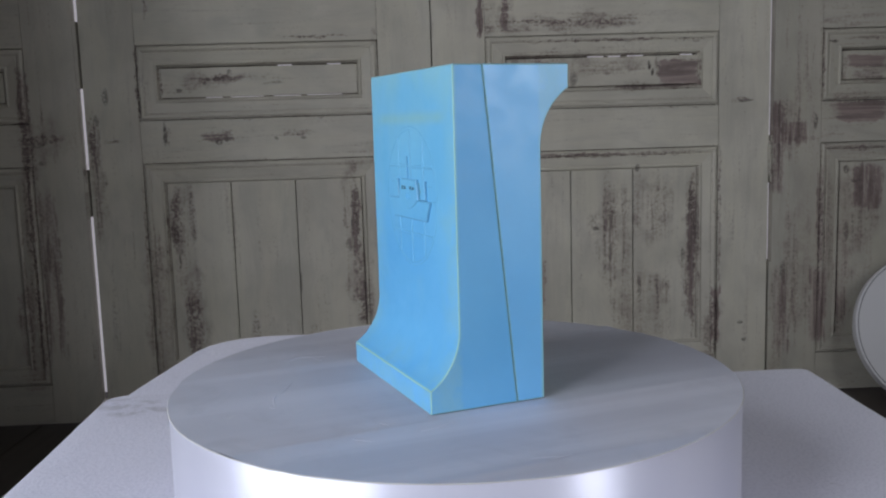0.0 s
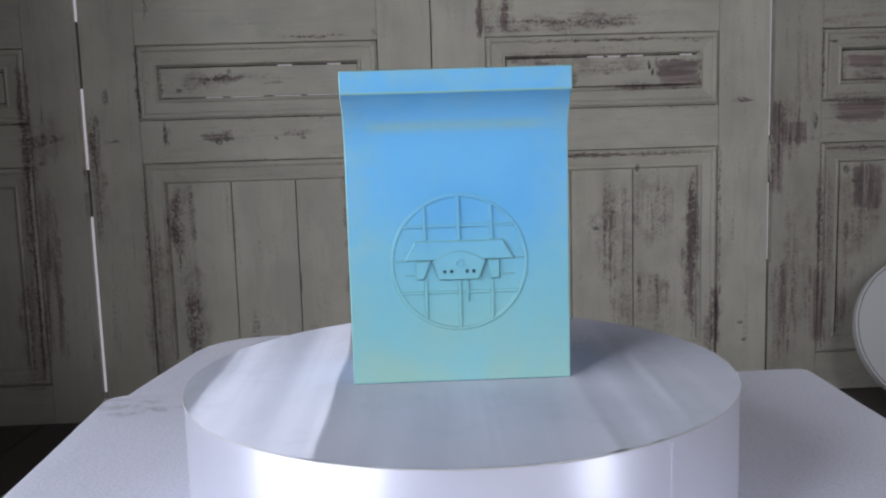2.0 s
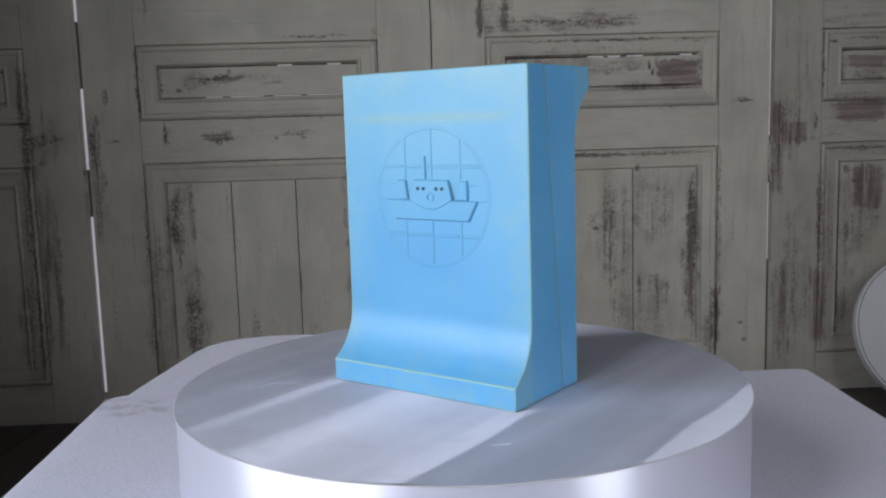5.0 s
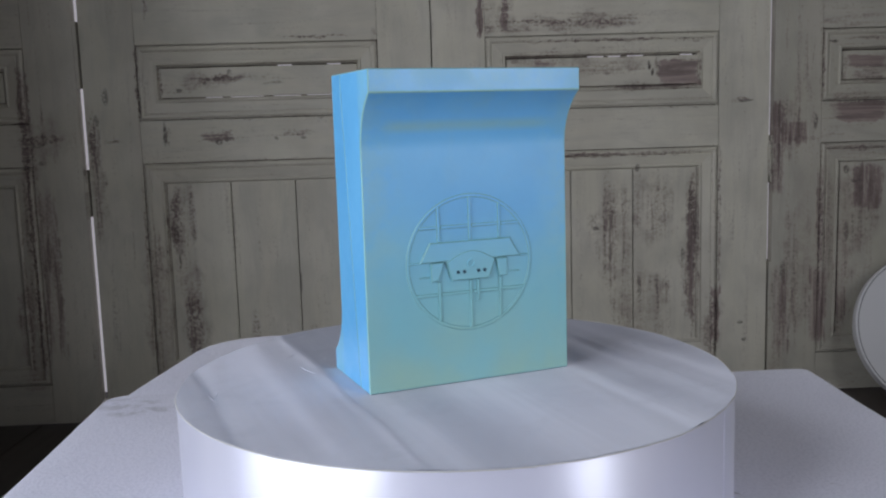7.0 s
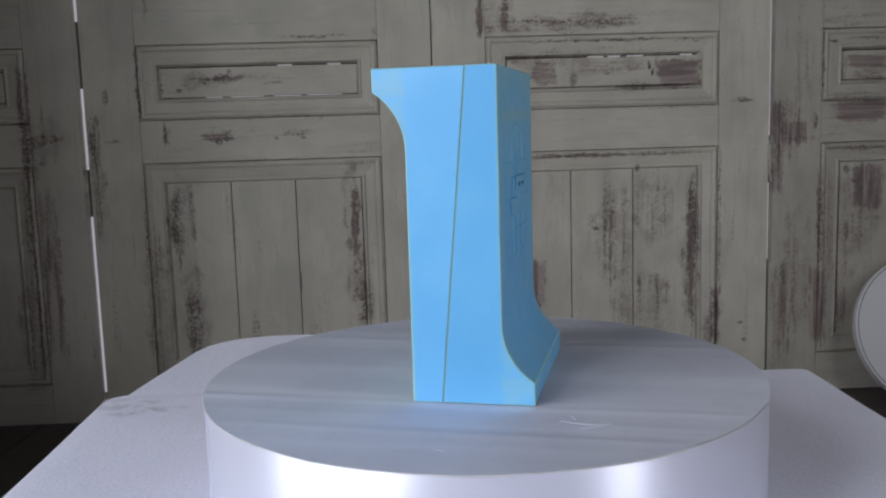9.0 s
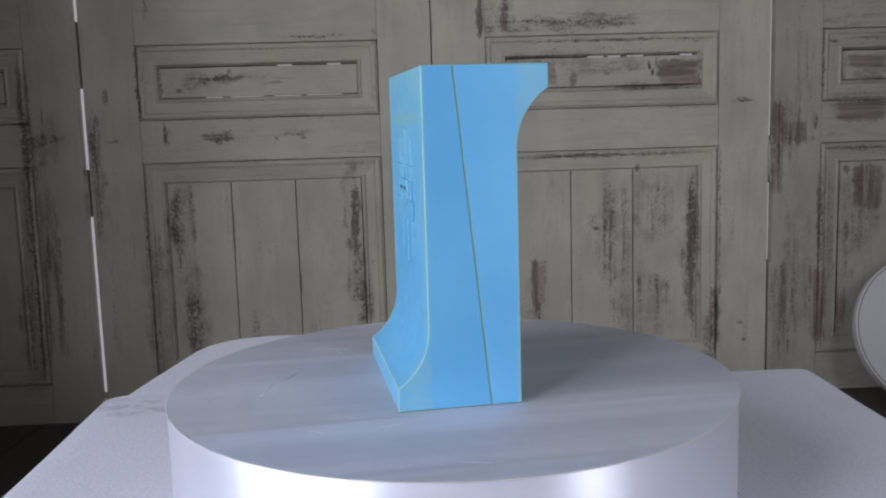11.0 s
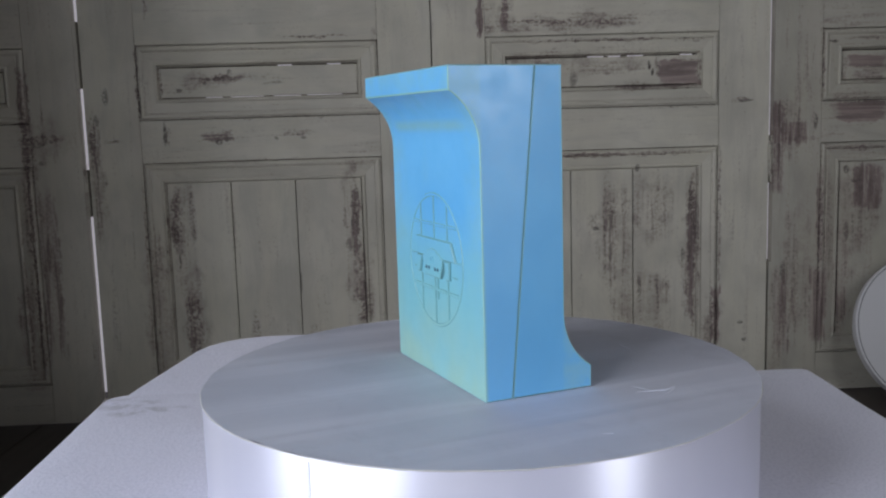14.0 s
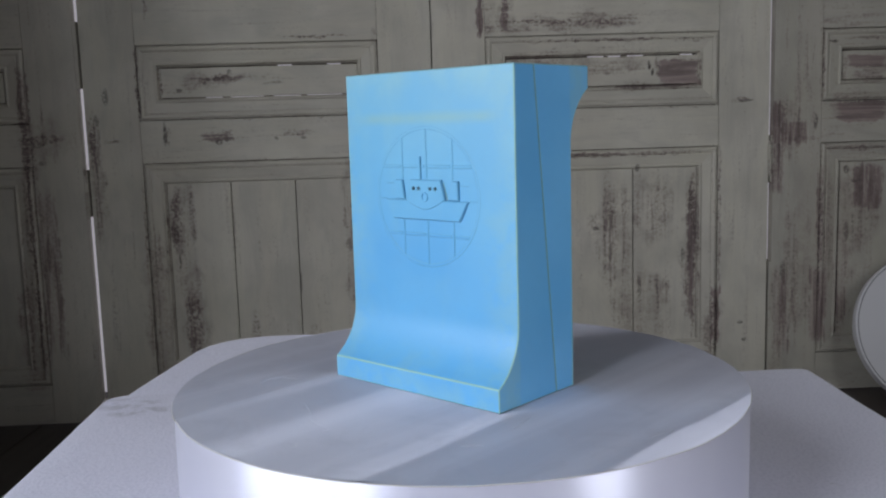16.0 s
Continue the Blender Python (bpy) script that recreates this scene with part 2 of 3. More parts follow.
def satin_cloth(name, tint, spots):
    mat, t, b = material(name, 0.5)
    raw = coords(t)
    weave = noise_tex(t, raw, 330, 3, 0.6)
    mid = noise_tex(t, raw, 60, 4, 0.6)
    big = noise_tex(t, raw, 4, 3, 0.5)
    col = mix(t, ramp(t, big, 0.3, 0.7), tint, tuple(0.93 * v for v in tint))
    col = mix(t, calc(t, "MULTIPLY", ramp(t, weave, 0.44, 0.62), 0.46), col, (0.62, 0.62, 0.76))
    if spots:
        sep = t.nodes.new("ShaderNodeSeparateXYZ")
        t.links.new(raw, sep.inputs[0])
        # a soft grey patch near the back left corner
        darker_tone = None
        for x, y, w, h in ((-0.385, 0.34, 0.10, 0.05), (-0.345, 0.315, 0.09, 0.03), (-0.37, 0.315, 0.06, 0.06)):
            dx = calc(t, "DIVIDE", calc(t, "SUBTRACT", sep.outputs[0], x), w / 2)
            dy = calc(t, "DIVIDE", calc(t, "SUBTRACT", sep.outputs[1], y), h / 2)
            d = ramp(t, calc(t, "ADD", calc(t, "MULTIPLY", dx, dx), calc(t, "MULTIPLY", dy, dy)), 0.0, 1.4, 1.0, 0.0)
            darker_tone = d if darker_tone is None else calc(t, "MAXIMUM", darker_tone, d)
        dulled = calc(t, "MULTIPLY", darker_tone, ramp(t, mid, 0.40, 0.62))
        col = mix(t, calc(t, "MULTIPLY", dulled, 0.42), col, (0.22, 0.21, 0.24))
        dots = ramp(t, noise_tex(t, raw, 38, 2, 0.4), 0.76, 0.79)
        col = mix(t, calc(t, "MULTIPLY", dots, 0.5), col, (0.25, 0.24, 0.26))
    t.links.new(col, b.inputs["Base Color"])
    b.inputs["Sheen Weight"].default_value = 0.25
    bump(t, b, calc(t, "ADD", weave, calc(t, "MULTIPLY", mid, 0.7)), 0.36, 0.0014)
    return mat


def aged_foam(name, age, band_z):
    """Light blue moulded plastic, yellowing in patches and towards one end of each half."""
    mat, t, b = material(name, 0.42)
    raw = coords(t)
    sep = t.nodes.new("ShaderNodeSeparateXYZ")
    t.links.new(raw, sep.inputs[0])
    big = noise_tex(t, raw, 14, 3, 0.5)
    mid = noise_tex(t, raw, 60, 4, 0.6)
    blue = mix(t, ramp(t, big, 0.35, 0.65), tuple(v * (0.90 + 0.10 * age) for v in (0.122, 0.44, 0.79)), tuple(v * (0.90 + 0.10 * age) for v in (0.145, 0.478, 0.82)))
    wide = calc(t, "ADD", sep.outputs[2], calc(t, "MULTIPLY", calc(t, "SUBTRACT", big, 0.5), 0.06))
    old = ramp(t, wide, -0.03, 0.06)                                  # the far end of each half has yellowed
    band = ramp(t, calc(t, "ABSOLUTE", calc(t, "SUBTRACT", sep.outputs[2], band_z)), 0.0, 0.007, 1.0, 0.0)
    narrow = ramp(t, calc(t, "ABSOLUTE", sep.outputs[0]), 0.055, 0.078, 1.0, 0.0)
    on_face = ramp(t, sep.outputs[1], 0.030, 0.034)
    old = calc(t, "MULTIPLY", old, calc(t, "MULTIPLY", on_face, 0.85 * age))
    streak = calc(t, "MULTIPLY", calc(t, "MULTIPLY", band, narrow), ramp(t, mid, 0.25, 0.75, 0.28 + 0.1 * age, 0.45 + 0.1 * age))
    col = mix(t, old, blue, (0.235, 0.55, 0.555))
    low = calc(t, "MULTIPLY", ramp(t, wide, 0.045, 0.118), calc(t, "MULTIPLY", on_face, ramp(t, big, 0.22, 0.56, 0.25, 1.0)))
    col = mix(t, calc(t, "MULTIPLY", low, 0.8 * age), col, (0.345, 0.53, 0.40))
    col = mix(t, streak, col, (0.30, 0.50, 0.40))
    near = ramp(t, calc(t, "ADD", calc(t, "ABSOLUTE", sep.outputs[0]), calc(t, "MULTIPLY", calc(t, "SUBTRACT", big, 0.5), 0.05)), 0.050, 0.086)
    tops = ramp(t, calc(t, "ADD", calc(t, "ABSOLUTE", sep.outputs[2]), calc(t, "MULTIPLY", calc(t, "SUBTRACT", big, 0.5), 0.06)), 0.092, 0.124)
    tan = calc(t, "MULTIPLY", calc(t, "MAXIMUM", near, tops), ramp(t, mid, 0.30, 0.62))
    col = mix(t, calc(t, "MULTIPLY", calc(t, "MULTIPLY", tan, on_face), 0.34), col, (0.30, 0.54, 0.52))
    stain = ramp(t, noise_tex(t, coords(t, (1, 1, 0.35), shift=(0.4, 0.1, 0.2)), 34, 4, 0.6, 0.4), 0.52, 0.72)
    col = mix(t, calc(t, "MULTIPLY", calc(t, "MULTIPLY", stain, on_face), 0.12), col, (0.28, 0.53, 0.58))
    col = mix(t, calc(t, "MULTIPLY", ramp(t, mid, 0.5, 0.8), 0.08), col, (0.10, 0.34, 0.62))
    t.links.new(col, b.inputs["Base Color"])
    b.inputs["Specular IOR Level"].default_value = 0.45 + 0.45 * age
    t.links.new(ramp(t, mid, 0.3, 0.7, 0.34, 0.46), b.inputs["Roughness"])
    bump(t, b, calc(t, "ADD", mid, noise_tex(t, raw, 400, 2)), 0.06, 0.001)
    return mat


def plain(name, colour, rough=0.6, vary=0.15, scale=40):
    mat, t, b = material(name, rough)
    n = noise_tex(t, coords(t), scale, 4)
    t.links.new(mix(t, n, colour, tuple(c * (1 - vary) for c in colour)), b.inputs["Base Color"])
    bump(t, b, n, 0.08, 0.001)
    return mat


def brushed(t, b, way):
    """Sets the way in which a satin sheen is drawn out, in the thing's own space: a fixed vector or a socket."""
    turn = t.nodes.new("ShaderNodeVectorTransform")
    turn.vector_type, turn.convert_from, turn.convert_to = "VECTOR", "OBJECT", "WORLD"
    if isinstance(way, tuple):
        turn.inputs[0].default_value = way
    else:
        t.links.new(way, turn.inputs[0])
    t.links.new(turn.outputs[0], b.inputs["Tangent"])


def silver_film():
    """The satin silver film on the turntable, scuffed; the way of its brushing changes from strip to strip."""
    mat, t, b = material("satin_silver_film", 0.72, 0.34)
    tone = 0.90
    raw = coords(t)
    big = noise_tex(t, raw, 6, 4, 0.55, 0.5)
    long = noise_tex(t, coords(t, (1, 0.09, 1), shift=(0.3, 0, 0)), 16, 3, 0.5, 0.3)
    tiny = noise_tex(t, coords(t, (1, 0.15, 1)), 160, 3, 0.6)
    fine = noise_tex(t, raw, 300, 3)
    col = mix(t, ramp(t, big, 0.3, 0.7), tuple(tone * v for v in (0.66, 0.665, 0.76)), tuple(tone * v for v in (0.76, 0.765, 0.86)))
    # pale streaks put part of the film's sheen into its colour
    bands = noise_tex(t, coords(t, (1, 0.05, 1), shift=(1.7, 0, 0)), 22, 4, 0.55, 0.3)
    col = mix(t, calc(t, "MULTIPLY", ramp(t, bands, 0.42, 0.66), 0.45), col, (0.82, 0.82, 0.91))
    blotch = noise_tex(t, raw, 22, 5, 0.65, 0.6)
    col = mix(t, calc(t, "MULTIPLY", ramp(t, blotch, 0.52, 0.70), 0.22), col, (0.50, 0.51, 0.58))
    scuff = calc(t, "MULTIPLY", ramp(t, noise_tex(t, coords(t, (1, 0.25, 1)), 26, 6, 0.7, 1.0), 0.66, 0.74), ramp(t, big, 0.5, 0.62))
    col = mix(t, calc(t, "MULTIPLY", scuff, 0.5), col, (0.92, 0.93, 0.95))
    t.links.new(col, b.inputs["Base Color"])
    t.links.new(ramp(t, calc(t, "ADD", big, calc(t, "MULTIPLY", tiny, 0.3)), 0.4, 0.9, 0.68, 0.82), b.inputs["Roughness"])
    b.inputs["Anisotropic"].default_value = 1.0
    sep = t.nodes.new("ShaderNodeSeparateXYZ")
    t.links.new(stirred(t, raw, 9, 0.016), sep.inputs[0])
    angle = 97.0
    for at, soft, step in ((-0.197, 0.006, -34.0), (-0.0985, 0.004, 25.0), (0.088, 0.008, -9.0), (0.148, 0.008, -4.0)):
        angle = calc(t, "ADD", ramp(t, sep.outputs[0], at - soft, at + soft, 0.0, step), angle)
    angle = calc(t, "ADD", angle, ramp(t, bands, 0.3, 0.7, -5.0, 5.0))
    angle = calc(t, "RADIANS", angle)
    way = t.nodes.new("ShaderNodeCombineXYZ")
    t.links.new(calc(t, "COSINE", angle), way.inputs[0])
    t.links.new(calc(t, "SINE", angle), way.inputs[1])
    brushed(t, b, way.outputs[0])
    bump(t, b, calc(t, "ADD", calc(t, "ADD", long, calc(t, "MULTIPLY", tiny, 0.05)), calc(t, "MULTIPLY", fine, 0.02)), 0.22, 0.006)
    return mat


def satin_band():
    """White satin ribbon round the turntable; its upright threads draw the window light into tall streaks."""
    mat, t, b = material("white_satin_band", 0.46)
    wide = noise_tex(t, coords(t, (1, 1, 0.05)), 9, 3, 0.5)
    thread = noise_tex(t, coords(t, (1, 1, 0.02)), 420, 2, 0.5)
    col = mix(t, ramp(t, wide, 0.35, 0.65), (0.74, 0.745, 0.87), (0.80, 0.80, 0.91))
    t.links.new(col, b.inputs["Base Color"])
    b.inputs["Specular IOR Level"].default_value = 1.0
    b.inputs["Metallic"].default_value = 0.4
    b.inputs["Anisotropic"].default_value = 0.9
    brushed(t, b, (0, 0, 1))
    dent = noise_tex(t, coords(t, (1, 1, 0.12)), 14, 3, 0.5)
    bump(t, b, calc(t, "ADD", dent, calc(t, "MULTIPLY", thread, 0.02)), 0.10, 0.004)
    return mat


FLOOR_MAT = floor_boards()
WALL_MAT = plaster("dull_plaster", (0.20, 0.19, 0.18), (0.25, 0.24, 0.23))
CEIL_MAT = plaster("ceiling_plaster", (0.22, 0.21, 0.20), (0.26, 0.25, 0.24))
CLOTH = satin_cloth("white_satin_cloth", (0.86, 0.855, 1.0), True)
CLOTH_B = satin_cloth("white_satin_cover", (0.86, 0.855, 1.0), False)
BLUE = aged_foam("aged_blue_plastic", 0.3, 0.085)
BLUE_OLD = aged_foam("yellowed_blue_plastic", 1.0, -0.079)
EDGE = plain("yellowed_edge", (0.30, 0.56, 0.54), 0.5)
# dirt of the seam; also the contact shade along the block's end edges
SEAM_AND_CONTACT = plain("dirty_seam_and_contact_shade", (0.20, 0.41, 0.47), 0.7)
# deeper blues for the sides of the raised shapes
RELIEF_SIDE = plain("deeper_relief_side", (0.145, 0.42, 0.66), 0.5)
RELIEF_SIDE_OLD = plain("yellowed_relief_side", (0.185, 0.42, 0.46), 0.5)
HOLE = plain("dark_hole", (0.03, 0.09, 0.14), 0.7)
FILM = silver_film()
BAND = satin_band()
RIM = plain("film_edge", (0.66, 0.65, 0.63), 0.6)
EDGE_LINE = plain("dark_edge_line", (0.10, 0.10, 0.10), 0.6)
WHITE_BOARD = plain("white_board", (0.62, 0.61, 0.62), 0.55, 0.06, 8)
DARK_WOOD = plain("dark_wood", (0.07, 0.05, 0.04), 0.6, 0.3, 30)

# emissive stand-in for daylight, which makes the door gaps shine
glow, gt, gb = material("daylight_stand_in", 1.0)
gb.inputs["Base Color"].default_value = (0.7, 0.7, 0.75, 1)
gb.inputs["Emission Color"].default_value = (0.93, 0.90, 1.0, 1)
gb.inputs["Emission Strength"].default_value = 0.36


# ---- mesh helpers ----
def part(name, bm, mat, parent=None, label="", smooth=False):
    me = bpy.data.meshes.new(name)
    bm.normal_update()
    bm.to_mesh(me)
    bm.free()
    for m in mat if isinstance(mat, (list, tuple)) else [mat]:
        me.materials.append(m)
    if smooth:
        me.polygons.foreach_set("use_smooth", [True] * len(me.polygons))
    ob = new(name, me)
    if parent:
        ob.parent = parent
    if label:
        ob["label"] = label
    return ob


def box(bm, x0, x1, y0, y1, z0, z1, bevel=0.0, mat=0):
    m = Matrix.Translation(((x0 + x1) / 2, (y0 + y1) / 2, (z0 + z1) / 2)) @ Matrix.Diagonal((x1 - x0, y1 - y0, z1 - z0, 1))
    got = bmesh.ops.create_cube(bm, size=1, matrix=m)
    faces = {f for v in got["verts"] for f in v.link_faces}
    for f in faces:
        f.material_index = mat
    if bevel:
        edges = {e for v in got["verts"] for e in v.link_edges}
        bmesh.ops.bevel(bm, geom=list(edges), offset=bevel, segments=2, affect="EDGES", profile=0.6)
    return bm


def prism(bm, outline, y0, y1, bevel=0.0, segments=2, side=0):
    """An outline of (x, z) points drawn out from y0 to y1."""
    a = [bm.verts.new((x, y0, z)) for x, z in outline]
    c = [bm.verts.new((x, y1, z)) for x, z in outline]
    n = len(a)
    faces = [bm.faces.new(a), bm.faces.new(c[::-1])]
    for i in range(n):
        faces.append(bm.faces.new((a[i], c[i], c[(i + 1) % n], a[(i + 1) % n])))
        faces[-1].material_index = side
    bmesh.ops.recalc_face_normals(bm, faces=faces)
    if bevel:
        edges = [e for e in faces[1].edges]
        bmesh.ops.bevel(bm, geom=edges, offset=bevel, segments=segments, affect="EDGES", profile=0.6, material=side if side else -1)
    return bm


def thing(name, m, label, category, group="", kind=""):
    ob = new(name)
    ob.empty_display_size = 0.05
    ob.matrix_world = m
    return tagged(ob, label, category, group, kind)


# ---- the room ----
RX0, RX1, RY0, RY1, RZ1 = -1.55, 1.9, -3.0, 2.05, 2.2


def room():
    floor = part("floor", box(bmesh.new(), RX0 - 0.4, RX1 + 0.2, RY0 - 0.2, RY1, -0.1, -0.004), FLOOR_MAT)
    floor.matrix_world = pose(0, 0, FLOOR_Z)
    tagged(floor, "dark worn wooden floorboards in shadow", "floor", kind="structure")
    z1 = RZ1 - FLOOR_Z
    # side wall with the wide window
    bm = bmesh.new()
    x0, x1 = RX0 - 0.30, RX0
    ya, yb, za, zb = -1.65, -0.32, 0.58, 1.98
    yc, yd, zc, zd = -2.78, -1.75, 1.22, 2.50
    box(bm, x0, x1, RY0, yc, 0, z1)
    box(bm, x0, x1, yc, yd, 0, zc)
    box(bm, x0, x1, yc, yd, zd, z1)
    box(bm, x0, x1, yd, ya, 0, z1)
    box(bm, x0, x1, yb, RY1, 0, z1)
    box(bm, x0, x1, ya, yb, 0, za)
    box(bm, x0, x1, ya, yb, zb, z1)
    box(bm, RX0 + 0.002, -1.215, 0.22, 1.45, 0, z1)      # an unseen pier, added to keep window light off the left doors
    w = part("wall_west", bm, WALL_MAT)
    w.location = (0, 0, FLOOR_Z)
    tagged(w, "dull plaster wall with two window openings and an added light-blocking pier", "wall", kind="structure")
    bm = bmesh.new()
    y0, y1 = RY0 - 0.15, RY0
    box(bm, RX0 - 0.30, RX1 + 0.15, y0, y1, 0, z1)
    w = part("wall_south", bm, WALL_MAT)
    w.location = (0, 0, FLOOR_Z)
    tagged(w, "plain dull plaster wall", "wall", kind="structure")
    bm = bmesh.new()
    ya, yb, za, zb = -1.95, -1.3, 0.60, 1.76
    box(bm, RX1, RX1 + 0.15, RY0, ya, 0, z1)
    box(bm, RX1, RX1 + 0.15, yb, RY1, 0, z1)
    box(bm, RX1, RX1 + 0.15, ya, yb, 0, za)
    box(bm, RX1, RX1 + 0.15, ya, yb, zb, z1)
    w = part("wall_east", bm, WALL_MAT)
    w.location = (0, 0, FLOOR_Z)
    tagged(w, "dull plaster wall with a narrow window opening", "wall", kind="structure")
    c = part("ceiling", box(bmesh.new(), RX0 - 0.4, RX1 + 0.2, RY0 - 0.2, RY1 + 0.3, 0, 0.1), CEIL_MAT)
    c.location = (0, 0, RZ1)
    tagged(c, "plain plaster ceiling", "ceiling", kind="structure")
    # boards of the floor in view
    for i in range(-11, 13):
        bm = box(bmesh.new(), i * 0.14 + 0.002, i * 0.14 + 0.138, -1.0, 2.0, -0.004, 0.0)
        part("floorboard", bm, FLOOR_MAT, floor)


LEAF = 0.8805          # pitch of the doors
GAP = 0.006
SEAMS = [-1.60, -0.948, -0.0665, 0.8165, 0.8165 + LEAF]


def moulding(door, x0, x1, z0, z1, depth, w, paints):
    """Four mitred strips framing a panel: a fillet, a groove and a rounded bead."""
    prof = [(0.0, 0.006, 0), (0.0, 0.0022, 1), (0.0024, 0.0026, 1), (0.0034, -0.0008, 0), (0.006, -0.0026, 0), (0.009, -0.0028, 0),
            (0.0125, -0.0012, 0), (0.0140, 0.0010, 1), (0.0165, 0.0016, 1), (0.018, 0.0, 0), (w * 0.6, 0.0018, 0), (w * 0.8, 0.0036, 0),
            (w * 0.82, 0.0004, 0), (w * 0.86, -0.0012, 0), (w * 0.91, -0.0012, 0), (w * 0.94, 0.001, 0), (w * 0.965, 0.0062, 1), (w, depth + 0.0015, 1)]
    sides = [((x0, z0), (x1, z0), True), ((x0, z1), (x1, z1), True), ((x0, z0), (x0, z1), False), ((x1, z0), (x1, z1), False)]
    cx, cz = (x0 + x1) / 2, (z0 + z1) / 2
    for (ax, az), (bx, bz), level in sides:
        bm = bmesh.new()
        rows = []
        for o, y, m in prof:
            def inset(px, pz):
                return (px + (o if px < cx else -o), y, pz + (o if pz < cz else -o))
            rows.append((bm.verts.new(inset(ax, az)), bm.verts.new(inset(bx, bz)), m))
        for p, q in zip(rows, rows[1:]):
            f = bm.faces.new((p[0], p[1], q[1], q[0]))
            f.material_index = q[2]
        back = [bm.verts.new((v.co.x, 0.028, v.co.z)) for v in (rows[0][0], rows[0][1], rows[-1][1], rows[-1][0])]
        bm.faces.new(back)
        bm.faces.new((rows[0][0], back[0], back[1], rows[0][1]))
        bm.faces.new((rows[-1][0], rows[-1][1], back[2], back[3]))
        bmesh.ops.recalc_face_normals(bm, faces=bm.faces)
        # the open profile is turned to face the room
        part("moulding", bm, (paints[1], paints[3]) if level else (paints[0], paints[2]), door)


def old_door(a, b, slits, notch, hinges=(), tone=1.0):
    """A tall three-panel door between a and b along the wall."""
    door = thing("panelled_door", WALL, "old panelled door with worn cream-grey paint over brown wood", "door", "row of old doors")
    paints = [door_paint("worn_door_paint", *k, a, b, tone) for k in (("z", 0.010), ("x", 0.010), ("z", 0.055), ("x", 0.055))]
    PAINT_UP, PAINT_LONG = paints[:2]
    x0, x1 = a + GAP / (4 if a == SEAMS[2] else 2), b - GAP / (4 if b == SEAMS[2] else 2)
    so = 0.137
    hinge_at = a
    px0, px1 = a + so, b - so
    top = 2.1
    for q0, q1, cut, spans in ((x0, px0, notch[0], notch[1]), (px1, x1, notch[2], notch[3])):
        bm = bmesh.new()
        if not cut:
            box(bm, q0, q1, 0, 0.028, 0.004, top, 0.001)
        elif q0 == x0:
            box(bm, q0 + cut, q1, 0, 0.028, 0.004, top, 0.0015)
            for z0, z1 in spans:
                box(bm, q0, q0 + cut, 0, 0.027, max(z0, 0.004), z1, 0.0015)
        else:
            box(bm, q0, q1 - cut, 0, 0.028, 0.004, top, 0.0015)
            for z0, z1 in spans:
                box(bm, q1 - cut, q1, 0, 0.027, max(z0, 0.004), z1, 0.0015)
        part("stile", bm, PAINT_UP, door)
    rails = [(0.004, 0.108), (0.677, 0.784), (0.972, 1.13), (2.0, top)]
    for z0, z1 in rails:
        part("rail", box(bmesh.new(), px0 + 0.0006, px1 - 0.0006, 0.001, 0.027, z0, z1, 0.0008), PAINT_LONG, door)
    w = 0.052
    for z0, z1 in ((0.108, 0.677), (0.784, 0.972), (1.13, 2.0)):
        moulding(door, px0 + 0.0022, px1 - 0.0022, z0 + 0.0022, z1 - 0.0022, 0.006, w, paints)
    # lower panel of upright boards
    ix0, ix1 = px0 + w + 0.003, px1 - w - 0.003
    cuts = [ix0, ix0 + 0.163, ix0 + 0.328, ix1]
    for q0, q1 in zip(cuts, cuts[1:]):
        part("board", box(bmesh.new(), q0 + 0.0011, q1 - 0.0011, 0.0065, 0.022, 0.108 + w + 0.001, 0.677 - w - 0.001, 0.0015), PAINT_UP, door)
    part("panel", box(bmesh.new(), ix0, ix1, 0.006, 0.022, 1.13 + w + 0.001, 2.0 - w - 0.001, 0.0015), PAINT_UP, door)
    for zc in hinges:
        bm = bmesh.new()
        for k in range(3):
            bmesh.ops.create_cone(bm, cap_ends=True, segments=16, radius1=0.0055, radius2=0.0055, depth=0.026,
                                  matrix=Matrix.Translation((hinge_at, -0.003, zc + (k - 1) * 0.0275)))
        for k in (-1, 1):
            bmesh.ops.create_uvsphere(bm, u_segments=12, v_segments=8, radius=0.0048, matrix=Matrix.Translation((hinge_at, -0.003, zc + k * 0.0435)))
        box(bm, hinge_at + 0.004, hinge_at + 0.028, -0.0022, 0.0006, zc - 0.038, zc + 0.038, 0.0006)
        part("hinge", bm, paints[2], door, "painted iron hinge")
    # shallow panel with narrow cracks above and below
    part("panel", box(bmesh.new(), ix0, ix1, 0.006, 0.020, 0.784 + w + 0.0042, 0.972 - w - 0.0062, 0.002), PAINT_LONG, door)
    # unseen backing boards, added to keep the joints dark
    for q0, q1, z0, z1 in ((px0 - 0.03, px1 + 0.03, 0.08, 0.806), (px0 - 0.03, px1 + 0.03, 0.950, 2.03),
                           (px0 - 0.03, ix0 + 0.006, 0.807, 0.949), (ix1 - 0.006, px1 + 0.03, 0.807, 0.949)):
        part("backing_board", box(bmesh.new(), q0, q1, 0.0285, 0.034, z0, z1), DARK_WOOD, door)
    # unseen battens, added to block the glow behind the cracks except at the open spans
    for zc, open_at in ((0.784 + w, slits[0]), (0.972 - w, slits[1])):
        at = ix0 - 0.01
        for s0, s1 in list(open_at) + [(ix1 + 0.01, None)]:
            if s0 - at > 0.004:
                part("batten", box(bmesh.new(), at, s0, 0.0345, 0.042, zc - 0.012, zc + 0.012), DARK_WOOD, door)
            at = s1
    return door


